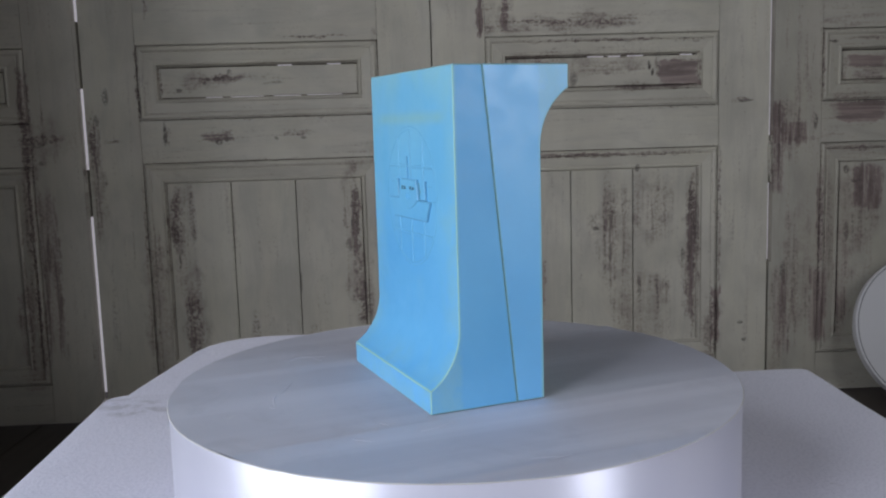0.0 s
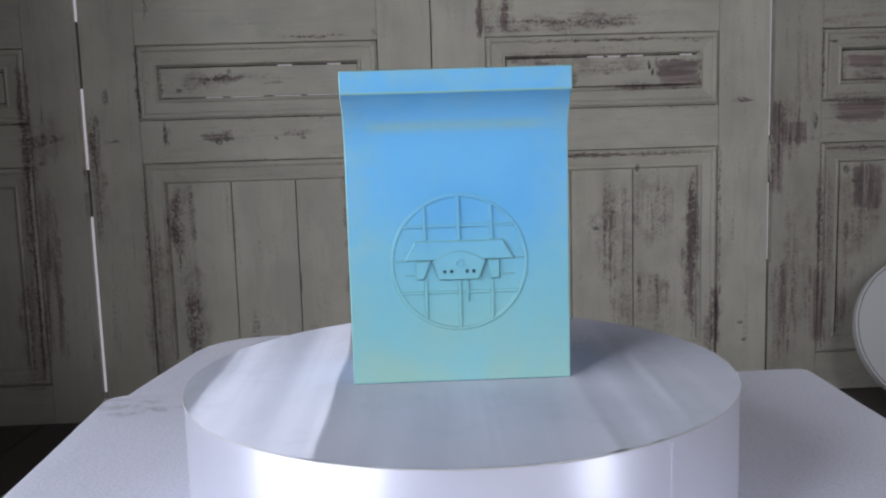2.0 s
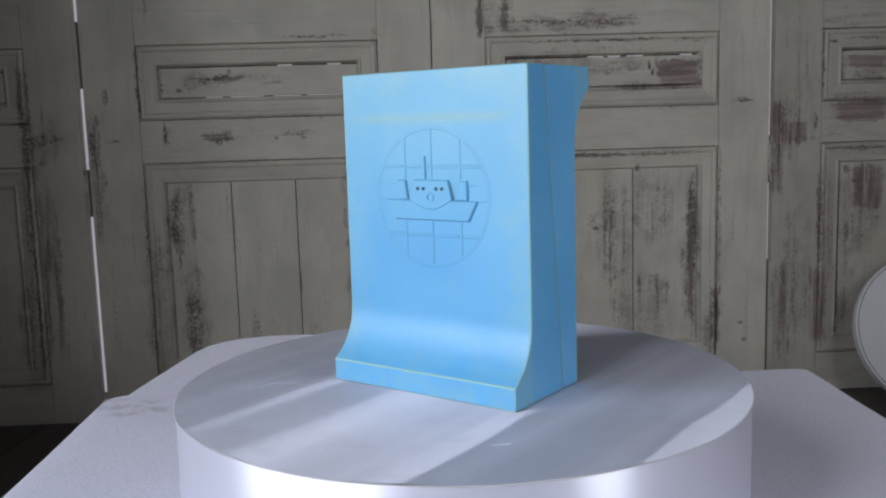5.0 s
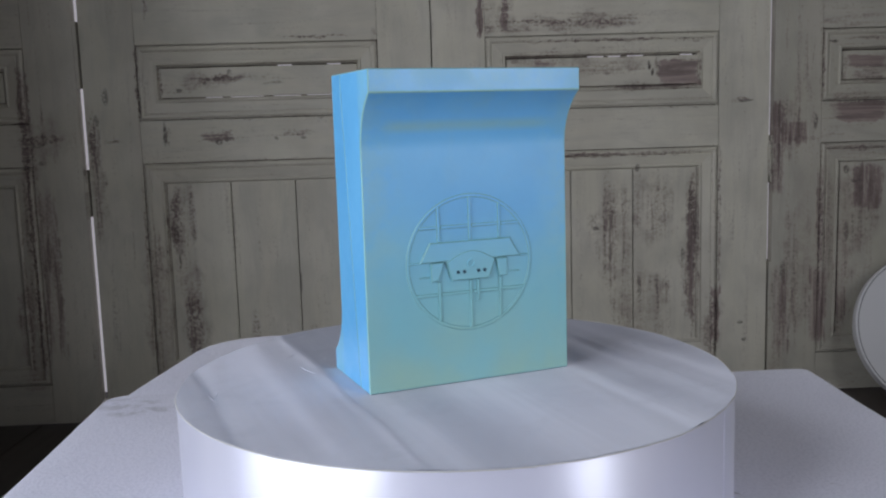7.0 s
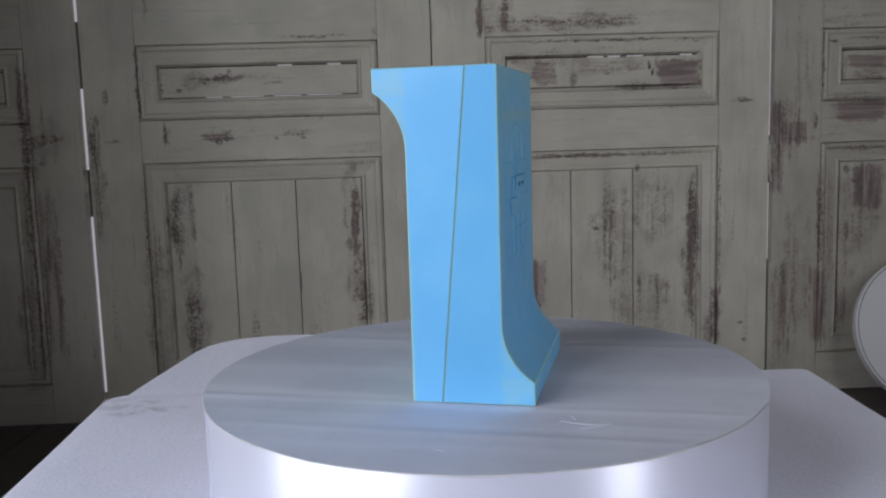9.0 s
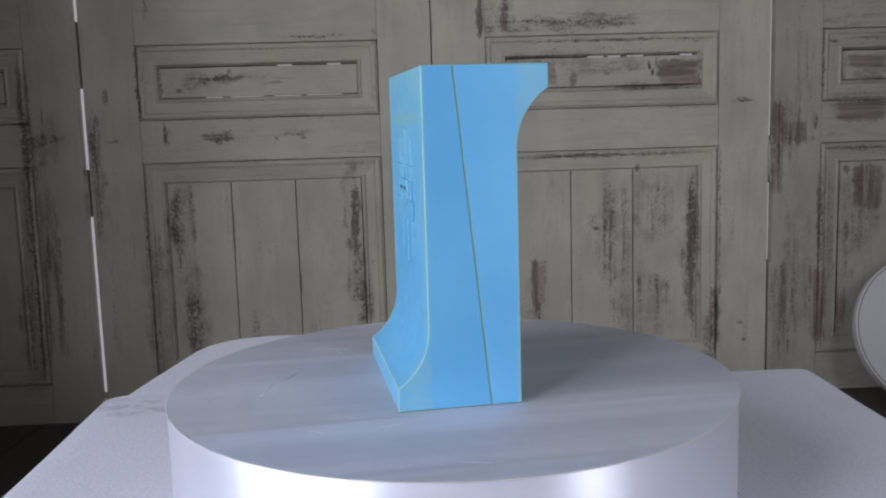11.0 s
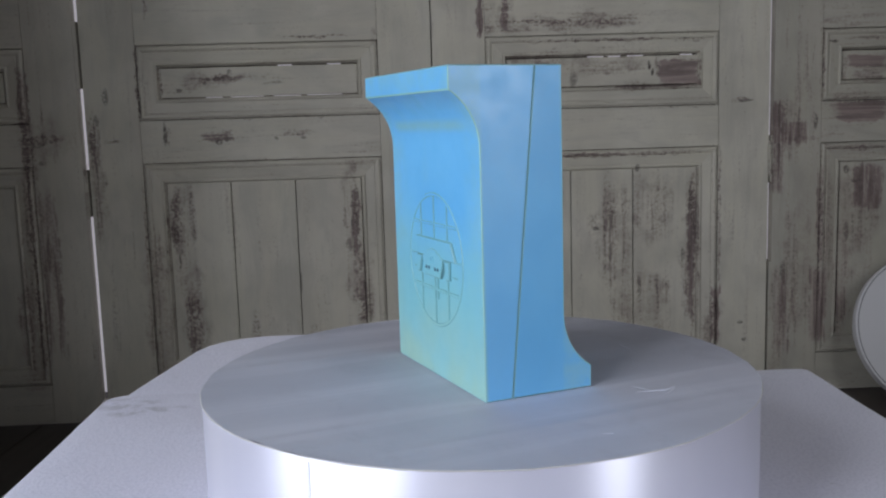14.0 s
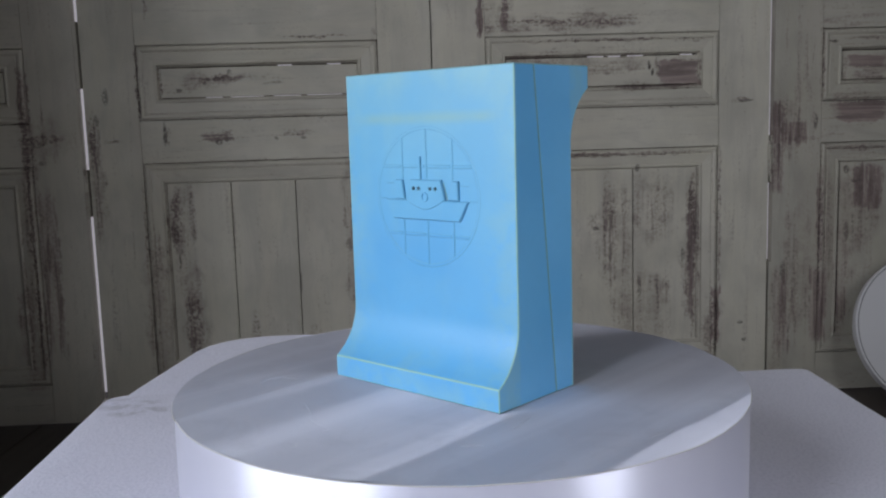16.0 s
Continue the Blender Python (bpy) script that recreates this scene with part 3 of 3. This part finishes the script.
def doors():
    slits = {1: ([(-0.65, -0.605), (-0.585, -0.50), (-0.475, -0.405), (-0.39, -0.30)], [(-0.462, -0.425), (-0.335, -0.30)]),
             2: ([], [(0.34, 0.385), (0.395, 0.43), (0.445, 0.49), (0.585, 0.62)])}
    left = [(0.0, 0.06), (0.545, 0.665), (0.87, 1.035), (1.3, 2.1)]
    right = [(0.0, 0.365), (0.575, 0.70), (1.5, 2.1)]
    notches = {0: (0, (), 0.0090, left), 3: (0.0070, right, 0, ())}
    for i in range(4):
        # per-leaf tones hold duller paint and the fall-off of light towards both sides
        old_door(SEAMS[i], SEAMS[i + 1], slits.get(i, ([], [])), notches.get(i, (0, (), 0, ())), {3: (0.64,)}.get(i, ()), (0.80, 0.89, 0.96, 0.72)[i])
    # unseen cover strips, added behind the joints, with gaps that let the glow through
    strips = [(SEAMS[1], left), (SEAMS[2], [(0.0, 2.1)]), (SEAMS[3], right)]
    for s, spans in strips:
        for z0, z1 in spans:
            ob = part("cover_strip", box(bmesh.new(), s - 0.025, s + 0.025, 0.0285, 0.043, z0 + 0.002, z1, 0.001), DARK_WOOD)
            ob.matrix_world = WALL
            tagged(ob, "dark strip added behind the joint of two doors to block the glow", "batten", "cover strips")
    # a glowing sheet added behind the doors to brighten their gaps
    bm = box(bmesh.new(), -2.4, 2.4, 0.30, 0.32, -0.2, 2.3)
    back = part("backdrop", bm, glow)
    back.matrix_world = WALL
    tagged(back, "pale glowing sheet standing in for daylight behind the doors", "backdrop", kind="structure")
    # the head over the doors
    bm = box(bmesh.new(), -1.75, 3.1, 0, 0.06, 2.104, 2.78)
    head = part("wall_north", bm, WALL_MAT)
    head.matrix_world = WALL
    tagged(head, "dull plaster wall over the doors", "wall", kind="structure")
    for x0, x1 in ((-1.75, SEAMS[0] - 0.003), (SEAMS[4] + 0.003, 3.1)):
        side = part("wall_north", box(bmesh.new(), x0, x1, 0, 0.06, 0, 2.1), WALL_MAT)
        side.matrix_world = WALL
        tagged(side, "dull plaster wall beside the doors", "wall", kind="structure")


# ---- table, cloth, seat ----
def rounded_outline(x0, x1, y0, y1, radii, steps=6):
    pts = []
    for sx, sy, a0, r in zip((1, -1, -1, 1), (1, 1, -1, -1), (0, 90, 180, 270), radii):
        cx = x1 - r if sx > 0 else x0 + r
        cy = y1 - r if sy > 0 else y0 + r
        for k in range(steps + 1):
            a = radians(a0 + 90 * k / steps)
            pts.append((cx + r * math.cos(a), cy + r * math.sin(a)))
    return pts


def draped(x0, x1, y0, y1, top, bottom, corner, soft, seed, folds=0.012):
    """A cloth skin over a box: a slightly uneven top, rounded edges and hanging sides with folds."""
    bm = bmesh.new()
    base = rounded_outline(x0, x1, y0, y1, corner, 5)
    ring = []
    for i, p in enumerate(base):
        q = base[(i + 1) % len(base)]
        n = max(1, int(math.dist(p, q) / 0.03))
        for k in range(n):
            ring.append((p[0] + (q[0] - p[0]) * k / n, p[1] + (q[1] - p[1]) * k / n))
    cx, cy = (x0 + x1) / 2, (y0 + y1) / 2
    prof = [(0.0, top), (0.25, top), (0.5, top), (0.72, top), (0.86, top), (0.94, top)]
    loops = []

    def lay(scale_in, out, z, wave):
        row = []
        for j, (x, y) in enumerate(ring):
            dx, dy = x - cx, y - cy
            d = math.hypot(dx, dy)
            nx, ny = dx / d, dy / d
            w = noise.noise((x * 9 + seed, y * 9, 0.3)) * wave
            px, py = cx + dx * scale_in + nx * (out + w), cy + dy * scale_in + ny * (out + w)
            zz = z + (noise.noise((px * 7, py * 7, seed)) * 0.0018 if wave == 0 else 0)
            row.append(bm.verts.new((px, py, zz)))
        loops.append(row)

    for s, z in prof[1:]:
        lay(s, 0, z, 0)
    for k in range(6):
        a = radians(90 * k / 5)
        lay(1, -soft + soft * math.sin(a), top - soft + soft * math.cos(a), 0)
    for k in range(1, 7):
        f = k / 6
        lay(1, -0.006 * f, top - soft + (bottom - top + soft) * f, folds * f)
    for a, b in zip(loops, loops[1:]):
        n = len(a)
        for j in range(n):
            bm.faces.new((a[j], a[(j + 1) % n], b[(j + 1) % n], b[j]))
    c = bm.verts.new((cx, cy, top))
    for j in range(len(ring)):
        bm.faces.new((c, loops[0][(j + 1) % len(ring)], loops[0][j]))
    bmesh.ops.recalc_face_normals(bm, faces=bm.faces)
    return bm


def furniture():
    table = thing("low_table", TABLE @ Matrix.Translation((0, 0, FLOOR_Z)), "low dark wooden table hidden under a white cloth", "table")
    h = TABLE_Z - FLOOR_Z
    part("tabletop", box(bmesh.new(), -0.40, 0.425, -0.56, 0.36, h - 0.03, h - 0.006, 0.004), DARK_WOOD, table)
    for x in (-0.36, 0.385):
        for y in (-0.52, 0.32):
            part("leg", box(bmesh.new(), x - 0.02, x + 0.02, y - 0.02, y + 0.02, 0.0, h - 0.0305, 0.003), DARK_WOOD, table)
    cloth = part("tablecloth", draped(-0.4125, 0.4475, -0.58, 0.377, TABLE_Z, FLOOR_Z + 0.05, (0.012, 0.025, 0.025, 0.025), 0.007, 3.1), CLOTH, smooth=True)
    cloth.matrix_world = TABLE
    tagged(cloth, "white satin tablecloth with a grey patch, draped over the table", "tablecloth")

    seat = thing("padded_stool", pose(-0.404, 0.5, FLOOR_Z, 0, 0, -4), "padded stool in a white satin cover behind the table", "stool")
    bm = draped(0.010, 0.54, -0.138, 0.179, h - 0.001, 0.12, (0.06, 0.10, 0.02, 0.012), 0.014, 8.4, 0.004)
    for v in bm.verts:                                    # the cover is pulled outwards and sags towards the table
        f = min(1.0, max(0.0, (0.179 - v.co.y) / 0.317))
        g = min(1.0, max(0.0, (0.30 - v.co.x) / 0.29))
        v.co.x -= 0.030 * f * g
        v.co.z -= 0.010 * f * f * g
    part("cover", bm, CLOTH_B, seat, smooth=True)
    for x in (0.06, 0.48):
        for y in (-0.06, 0.12):
            part("leg", box(bmesh.new(), x - 0.018, x + 0.018, y - 0.018, y + 0.018, 0.0, 0.30, 0.003), DARK_WOOD, seat)


# ---- turntable ----
DRUM_R = 0.2206


def turntable():
    drum = thing("turntable", pose(0, 0, TABLE_Z), "round white turntable with a creased satin silver top", "turntable")
    n = 160
    bm = bmesh.new()
    h = -TABLE_Z
    rows = []
    for r, z in ((DRUM_R - 0.003, 0.0), (DRUM_R - 0.0012, 0.002), (DRUM_R - 0.0012, h - 0.0018), (DRUM_R - 0.0018, h - 0.0010)):
        rows.append([bm.verts.new(((r + 0.0008 * noise.noise((3 * math.cos(2 * math.pi * k / n), 3 * math.sin(2 * math.pi * k / n), z * 6))) * math.cos(2 * math.pi * k / n),
                                   r * math.sin(2 * math.pi * k / n), z)) for k in range(n)])
    for a, b in zip(rows, rows[1:]):
        for k in range(n):
            bm.faces.new((a[k], a[(k + 1) % n], b[(k + 1) % n], b[k]))
    bm.faces.new(rows[0][::-1])
    part("side_band", bm, BAND, drum, "shiny white satin band", smooth=True)
    # the film on top lies in strips with soft ridges along their borders; its rim is slightly uneven
    def rim(x, y):
        a = math.atan2(y, x)
        return 0.0011 * noise.noise((4 * math.cos(a), 4 * math.sin(a), 2.2)) + 0.0006 * noise.noise((17 * math.cos(a), 17 * math.sin(a), 5.2))

    def film_z(x, y):
        z = h - 0.0002
        for at, up, wide in RIDGES:
            bend = at + 0.005 * noise.noise((at * 40, y * 7, 1.5))
            z += up * math.exp(-((x - bend) / wide) ** 2) * (0.65 + 0.7 * noise.noise((y * 11, at * 50, 0.7)))
        edge = max(0.0, abs(x) - 0.10)
        return z - 0.004 * edge + 0.0004 * noise.noise((x * 14, y * 4, 3.3))

    for x0, x1 in STRIPS:
        bm = bmesh.new()
        nx, ny = max(6, int((x1 - x0) / 0.0016)), 40
        rows = []
        for i in range(nx + 1):
            x = x0 + (x1 - x0) * i / nx
            half = math.sqrt(max(1e-8, (DRUM_R - 0.0006) ** 2 - x * x))
            row = []
            for j in range(ny + 1):
                y = half * math.sin(math.pi / 2 * (2 * j / ny - 1))
                k = 1 + rim(x, y) / DRUM_R * (abs(2 * j / ny - 1) > 0.98)
                row.append(bm.verts.new((x * k, y * k, film_z(x, y))))
            rows.append(row)
        for p, q in zip(rows, rows[1:]):
            for j in range(ny):
                bm.faces.new((p[j], q[j], q[j + 1], p[j + 1]))
        bmesh.ops.recalc_face_normals(bm, faces=bm.faces)
        if sum(f.normal.z for f in bm.faces) < 0:
            bmesh.ops.reverse_faces(bm, faces=bm.faces)
        part("film_strip", bm, FILM, drum, "creased satin silver film", smooth=True)
    bm = bmesh.new()
    rings = []
    for r, dz in ((DRUM_R - 0.0016, -0.0022), (DRUM_R - 0.0006, -0.0006), (DRUM_R - 0.0001, -0.0010), (DRUM_R - 0.0008, -0.0016)):
        row = []
        for k in range(n):
            x, y = r * math.cos(2 * math.pi * k / n), r * math.sin(2 * math.pi * k / n)
            e = 1 + rim(x, y) / DRUM_R * (r > DRUM_R - 0.002)
            row.append(bm.verts.new((x * e, y * e, h + dz)))
        rings.append(row)
    for a, b in zip(rings, rings[1:]):
        for k in range(n):
            bm.faces.new((a[k], b[k], b[(k + 1) % n], a[(k + 1) % n]))
    bmesh.ops.recalc_face_normals(bm, faces=bm.faces)
    part("rim", bm, RIM, drum, "thin uneven yellowish film edge")
    # the overlapping end of the band
    bm = bmesh.new()
    a0 = radians(SEAM_AT)
    for da, r in ((0, DRUM_R - 0.0009), (0.012, DRUM_R - 0.0008)):
        for z in (0.003, h - 0.004):
            bm.verts.new((r * math.cos(a0 + da), r * math.sin(a0 + da), z))
    bm.verts.ensure_lookup_table()
    bm.faces.new([bm.verts[i] for i in (0, 2, 3, 1)])
    got = bmesh.ops.extrude_face_region(bm, geom=bm.faces[:])
    for v in got["geom"]:
        if isinstance(v, bmesh.types.BMVert):
            v.co.x *= 0.9965
            v.co.y *= 0.9965
    bmesh.ops.recalc_face_normals(bm, faces=bm.faces)
    part("band_end", bm, BAND, drum, "overlapping end of the white band")
    # small ridges where the film has creased
    for i, (mx, my, length, way) in enumerate(CREASES):
        bm = bmesh.new()
        rows = []
        cx, cy = math.cos(radians(way)), math.sin(radians(way))
        for k in range(9):
            u = k / 4 - 1
            bow = 0.04 * length * (1 - u * u) * (1 if i % 2 else -1) + 0.0012 * noise.noise((u * 2, i * 3.7, 0.4))
            x, y = mx + cx * u * length / 2 - cy * bow, my + cy * u * length / 2 + cx * bow
            w, up = 0.0003 + 0.0006 * (1 - u * u), 0.0001 + 0.0003 * (1 - u * u)
            z = film_z(x, y)
            rows.append([bm.verts.new((x - cy * w * e, y + cx * w * e, z + (up if e == 0 else -0.0002))) for e in (-1, 0, 1)])
        for a, b in zip(rows, rows[1:]):
            for e in range(2):
                bm.faces.new((a[e], b[e], b[e + 1], a[e + 1]))
        bmesh.ops.recalc_face_normals(bm, faces=bm.faces)
        part("crease", bm, FILM, drum)
    return drum


# short creases in the film: middle, length, way
CREASES = [(0.123, 0.098, 0.021, 122), (-0.107, 0.059, 0.028, 104), (-0.194, 0.014, 0.017, 99), (0.119, 0.094, 0.017, -107), (0.109, 0.083, 0.016, -161),
           (0.033, 0.128, 0.033, 151), (0.002, 0.143, 0.034, 166), (-0.013, 0.150, 0.005, -142), (-0.085, 0.089, 0.008, -151), (-0.110, 0.113, 0.015, -138),
           (-0.189, 0.022, 0.018, -109), (0.119, 0.085, 0.024, 70), (0.118, 0.103, 0.013, 107), (0.180, 0.006, 0.008, 70)]
SEAM_AT = -55.0
# film strips: from, to; ridges: where, height, width
STRIPS = [(-0.2199, -0.197), (-0.197, -0.0985), (-0.0985, 0.088), (0.088, 0.148), (0.148, 0.2199)]
RIDGES = [(-0.197, 0.0007, 0.005), (-0.0985, 0.0009, 0.0065), (0.088, 0.0009, 0.006), (0.148, 0.0007, 0.005), (0.118, 0.0003, 0.006)]

# ---- the blue block ----
HW, HD, HF, HH = 0.085, 0.0333, 0.0562, 0.12       # half width, half depth, foot reach, half height
FOOT, ARC = 0.0169, 0.0485


def half_block(parent, BLUE):
    """One half, standing on its foot with the relief on its +y face; z = 0 at mid height."""
    reach = HF - HD
    rise = math.sqrt(2 * ARC * reach - reach * reach)
    z0 = -HH + FOOT
    pts = [(0.0112, HH), (HD, HH)]
    end = math.asin(min(1, rise / ARC))
    for k in range(13):
        a = end * k / 12
        pts.append((HD + ARC * (1 - math.cos(a)), z0 + rise - ARC * math.sin(a)))
    pts += [(HF, -HH), (-0.0112, -HH)]
    bm = bmesh.new()
    a = [bm.verts.new((-HW, y, z)) for y, z in pts]
    b = [bm.verts.new((HW, y, z)) for y, z in pts]
    n = len(pts)
    caps = [bm.faces.new(a), bm.faces.new(b[::-1])]
    for i in range(n):
        bm.faces.new((a[i], b[i], b[(i + 1) % n], a[(i + 1) % n]))
    bmesh.ops.recalc_face_normals(bm, faces=bm.faces)
    sharp = [e for e in bm.edges if len(e.link_faces) == 2 and e.calc_face_angle(0) > radians(20)]
    bmesh.ops.bevel(bm, geom=sharp, offset=0.0009, segments=2, affect="EDGES", profile=0.5, material=1)
    for f in bm.faces:
        c = f.calc_center_median()
        if f.material_index == 1 and abs(c.y - 0.0112 * c.z / HH) < 0.0015:
            f.material_index = 2
        # the contact shade under the block is put into the end edges' colour
        elif f.material_index == 1 and abs(c.z) > HH - 0.0012:
            f.material_index = 2
    body = part("half", bm, (BLUE, EDGE, SEAM_AND_CONTACT), parent)
    me = body.data
    me.set_sharp_from_angle(angle=radians(12))
    me.polygons.foreach_set("use_smooth", [abs(p.normal.x) < 0.5 for p in me.polygons])
    return body


def relief(half, blue, darker_tone, low):
    """The boat in a ring of crossing bars, raised from the +y face; low: how far the ring and bars have been rubbed down."""
    y = HD - 0.0004
    # faces keep the body colour, sides and bevels take the deeper one
    mats = (blue, darker_tone)
    cz, r = 0.026, 0.0518
    bm = bmesh.new()
    n = 96
    up = 0.0004 + 0.0009 * low
    prof = [(r - 0.0018, 0.0003), (r - 0.0010, up), (r + 0.0008, up), (r + 0.0016, 0.0003)]
    loops = [[bm.verts.new((q * math.cos(2 * math.pi * k / n), y + d, cz + q * math.sin(2 * math.pi * k / n))) for k in range(n)] for q, d in prof]
    for a, b in zip(loops, loops[1:]):
        for k in range(n):
            f = bm.faces.new((a[k], a[(k + 1) % n], b[(k + 1) % n], b[k]))
            f.material_index = int(a is not loops[1])
    bmesh.ops.recalc_face_normals(bm, faces=bm.faces)
    part("ring", bm, mats, half)

    def bar(x0, x1, z0, z1, d=0.0017):
        part("bar", prism(bmesh.new(), [(x0, z0), (x1, z0), (x1, z1), (x0, z1)], y, y + 0.0006 + (d - 0.0004) * low, 0.0005, 1, 1), mats, half)

    wv = 0.0014
    for x in (0.025, 0.0, -0.0262):
        lim = math.sqrt(r * r - x * x) - 0.001
        bar(x - wv, x + wv, cz - lim, 0.0085)
        lo = 0.0395
        bar(x - wv, x + wv, lo, cz + lim)
    for z in (0.049, -0.0025):
        lim = math.sqrt(r * r - (z - cz) ** 2) - 0.001
        edges = [-lim, -0.0262 - wv, -0.0262 + wv, -wv, wv, 0.025 - wv, 0.025 + wv, lim]
        for a, b in zip(edges[::2], edges[1::2]):
            bar(a, b, z - 0.0013, z + 0.0013, 0.0017)
    bar(0.0425, r - 0.001, 0.023, 0.0248, 0.0010)
    bar(-r + 0.001, -0.0425, 0.023, 0.0248, 0.0010)
    bar(0.0336, 0.0425, 0.0352, 0.0366, 0.0008)
    bar(-0.0425, -0.0336, 0.0345, 0.0359, 0.0008)
    part("mast", prism(bmesh.new(), [(0.0045, 0.0395), (0.0071, 0.0395), (0.0069, 0.0565), (0.0047, 0.0565)], y, y + 0.0017, 0.0005, 1, 1), mats, half)
    hull = [(-0.0425, 0.0240), (-0.034, 0.0088), (0.034, 0.0088), (0.0425, 0.0240)]
    part("hull", prism(bmesh.new(), hull, y, y + 0.0023, 0.0009, 1, 1), mats, half)
    arc = [(-0.0205 + 0.041 * k / 12, 0.0245 - 0.0080 * math.sin(math.pi * k / 12)) for k in range(13)]
    cabin = [(0.0148, 0.0393), (-0.0165, 0.0393)] + arc
    part("cabin", prism(bmesh.new(), cabin, y, y + 0.0029, 0.0008, 1, 1), mats, half)
    for pts in ([(-0.0335, 0.0243), (-0.0222, 0.0243), (-0.0275, 0.0385), (-0.0332, 0.0388)],
                [(0.0213, 0.0243), (0.0308, 0.0243), (0.0308, 0.0388), (0.0236, 0.0388)]):
        part("funnel", prism(bmesh.new(), pts, y, y + 0.0024, 0.0007, 1, 1), mats, half)
    for pts in ([(-0.0219, 0.0245), (-0.0207, 0.0245), (-0.0172, 0.0370), (-0.0180, 0.0370)],
                [(0.0204, 0.0245), (0.0214, 0.0245), (0.0170, 0.0370), (0.0162, 0.0370)]):
        part("slot", prism(bmesh.new(), pts, y, y + 0.0008), SEAM_AND_CONTACT, half)
    for x in (0.0109, 0.0057, -0.0062, -0.0115):
        bm = bmesh.new()
        bmesh.ops.create_cone(bm, cap_ends=True, segments=14, radius1=0.0014, radius2=0.0014, depth=0.0008,
                              matrix=Matrix.Translation((x, y + 0.0030, 0.0326)) @ Matrix.Rotation(radians(90), 4, "X"))
        part("porthole", bm, HOLE, half)
    bm = bmesh.new()
    n = 24
    prof = [(0.0022, 0.0025), (0.0025, 0.0037), (0.0033, 0.0037), (0.0037, 0.0025)]
    loops = [[bm.verts.new((-0.0004 + q * math.cos(2 * math.pi * k / n), y + d, 0.0264 + q * math.sin(2 * math.pi * k / n))) for k in range(n)] for q, d in prof]
    for a, b in zip(loops, loops[1:]):
        for k in range(n):
            bm.faces.new((a[k], a[(k + 1) % n], b[(k + 1) % n], b[k]))
    bmesh.ops.recalc_face_normals(bm, faces=bm.faces)
    part("lifebuoy", bm, mats, half)


BLOCK_AT = pose(-0.0040, 0.0107, HH)


def block():
    ob = thing("plastic_block", pose(0, 0, HH), "light blue plastic block of two fitted halves with a boat relief", "block")
    upright = half_block(ob, BLUE)
    relief(upright, BLUE, RELIEF_SIDE, 0.22)
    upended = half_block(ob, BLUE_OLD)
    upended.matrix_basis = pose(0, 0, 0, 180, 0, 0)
    relief(upended, BLUE_OLD, RELIEF_SIDE_OLD, 0.6)
    return ob


# ---- round board ----
def board():
    ob = thing("round_board", pose(1.217, 1.557, FLOOR_Z, -22, 0, -4), "round white board leaning against the old doors", "board")
    r, th, n = 0.206, 0.030, 96
    bm = bmesh.new()
    prof = [(0.0, 0.0), (r - 0.004, 0.0), (r - 0.001, 0.001), (r, 0.004), (r, th - 0.003), (r - 0.003, th), (0.0, th)]
    loops = []
    for q, y in prof[1:-1]:
        loops.append([bm.verts.new((q * math.cos(2 * math.pi * k / n), y, r + q * math.sin(2 * math.pi * k / n))) for k in range(n)])
    for a, b in zip(loops, loops[1:]):
        for k in range(n):
            bm.faces.new((a[k], a[(k + 1) % n], b[(k + 1) % n], b[k]))
    bm.faces.new(loops[0])
    bm.faces.new(loops[-1][::-1])
    bmesh.ops.recalc_face_normals(bm, faces=bm.faces)
    part("disc", bm, WHITE_BOARD, ob)
    bm = bmesh.new()
    loops = [[bm.verts.new((q * math.cos(2 * math.pi * k / n), y, r + q * math.sin(2 * math.pi * k / n))) for k in range(n)]
             for q, y in ((r - 0.0075, -0.0006), (r - 0.0055, -0.0006), (r - 0.0055, 0.0014), (r - 0.0075, 0.0014))]
    for a, b in zip(loops, loops[1:] + loops[:1]):
        for k in range(n):
            bm.faces.new((a[k], a[(k + 1) % n], b[(k + 1) % n], b[k]))
    bmesh.ops.recalc_face_normals(bm, faces=bm.faces)
    part("edge_line", bm, EDGE_LINE, ob, "thin dark edge line")


doors()
furniture()
drum = turntable()
blue = block()
board()
room()

# ---- turning ----
RATE, START = -65.9388, 125.0547
SWING = [(-13.458, 1.094), (1.111, 1.120), (0.241, -0.517)]
DRIFT = [(0.0, 1.0), (0.3, 0.2), (0.6, 0.6), (1.0, 1.7), (1.5, 1.0), (2.0, -0.2), (2.5, -0.1), (3.0, 0.3), (3.5, 0.0), (4.2, -0.6),
         (6.5, -0.9), (7.0, -0.4), (7.5, -0.2), (8.0, -0.5), (8.5, -0.3), (9.0, -1.2), (9.4, -1.5), (11.3, -7.0), (11.5, -4.6), (11.75, -2.4), (12.0, -0.9),
         (12.5, -0.1), (13.0, 0.3), (13.5, 0.7), (14.0, 0.7), (14.5, 1.5), (15.0, 1.7), (15.5, 0.0), (16.0, -0.9)]


def heading(t):
    """Degrees by which the turntable has turned, seen from above."""
    a = START + RATE * t
    for k, (p, q) in enumerate(SWING):
        w = radians((k + 1) * RATE * t)
        a += p * math.cos(w) + q * math.sin(w)
    return a + float(np.interp(t, [d[0] for d in DRIFT], [d[1] for d in DRIFT]))


def motions():
    times = [k * 0.2 for k in range(81)]
    walk(drum, [(t, pose(0, 0, 0, 0, 0, heading(t)) @ pose(-0.00465, 0.01274, TABLE_Z)) for t in times])
    walk(blue, [(t, pose(0, 0, 0, 0, 0, heading(t)) @ BLOCK_AT) for t in times])


motions()
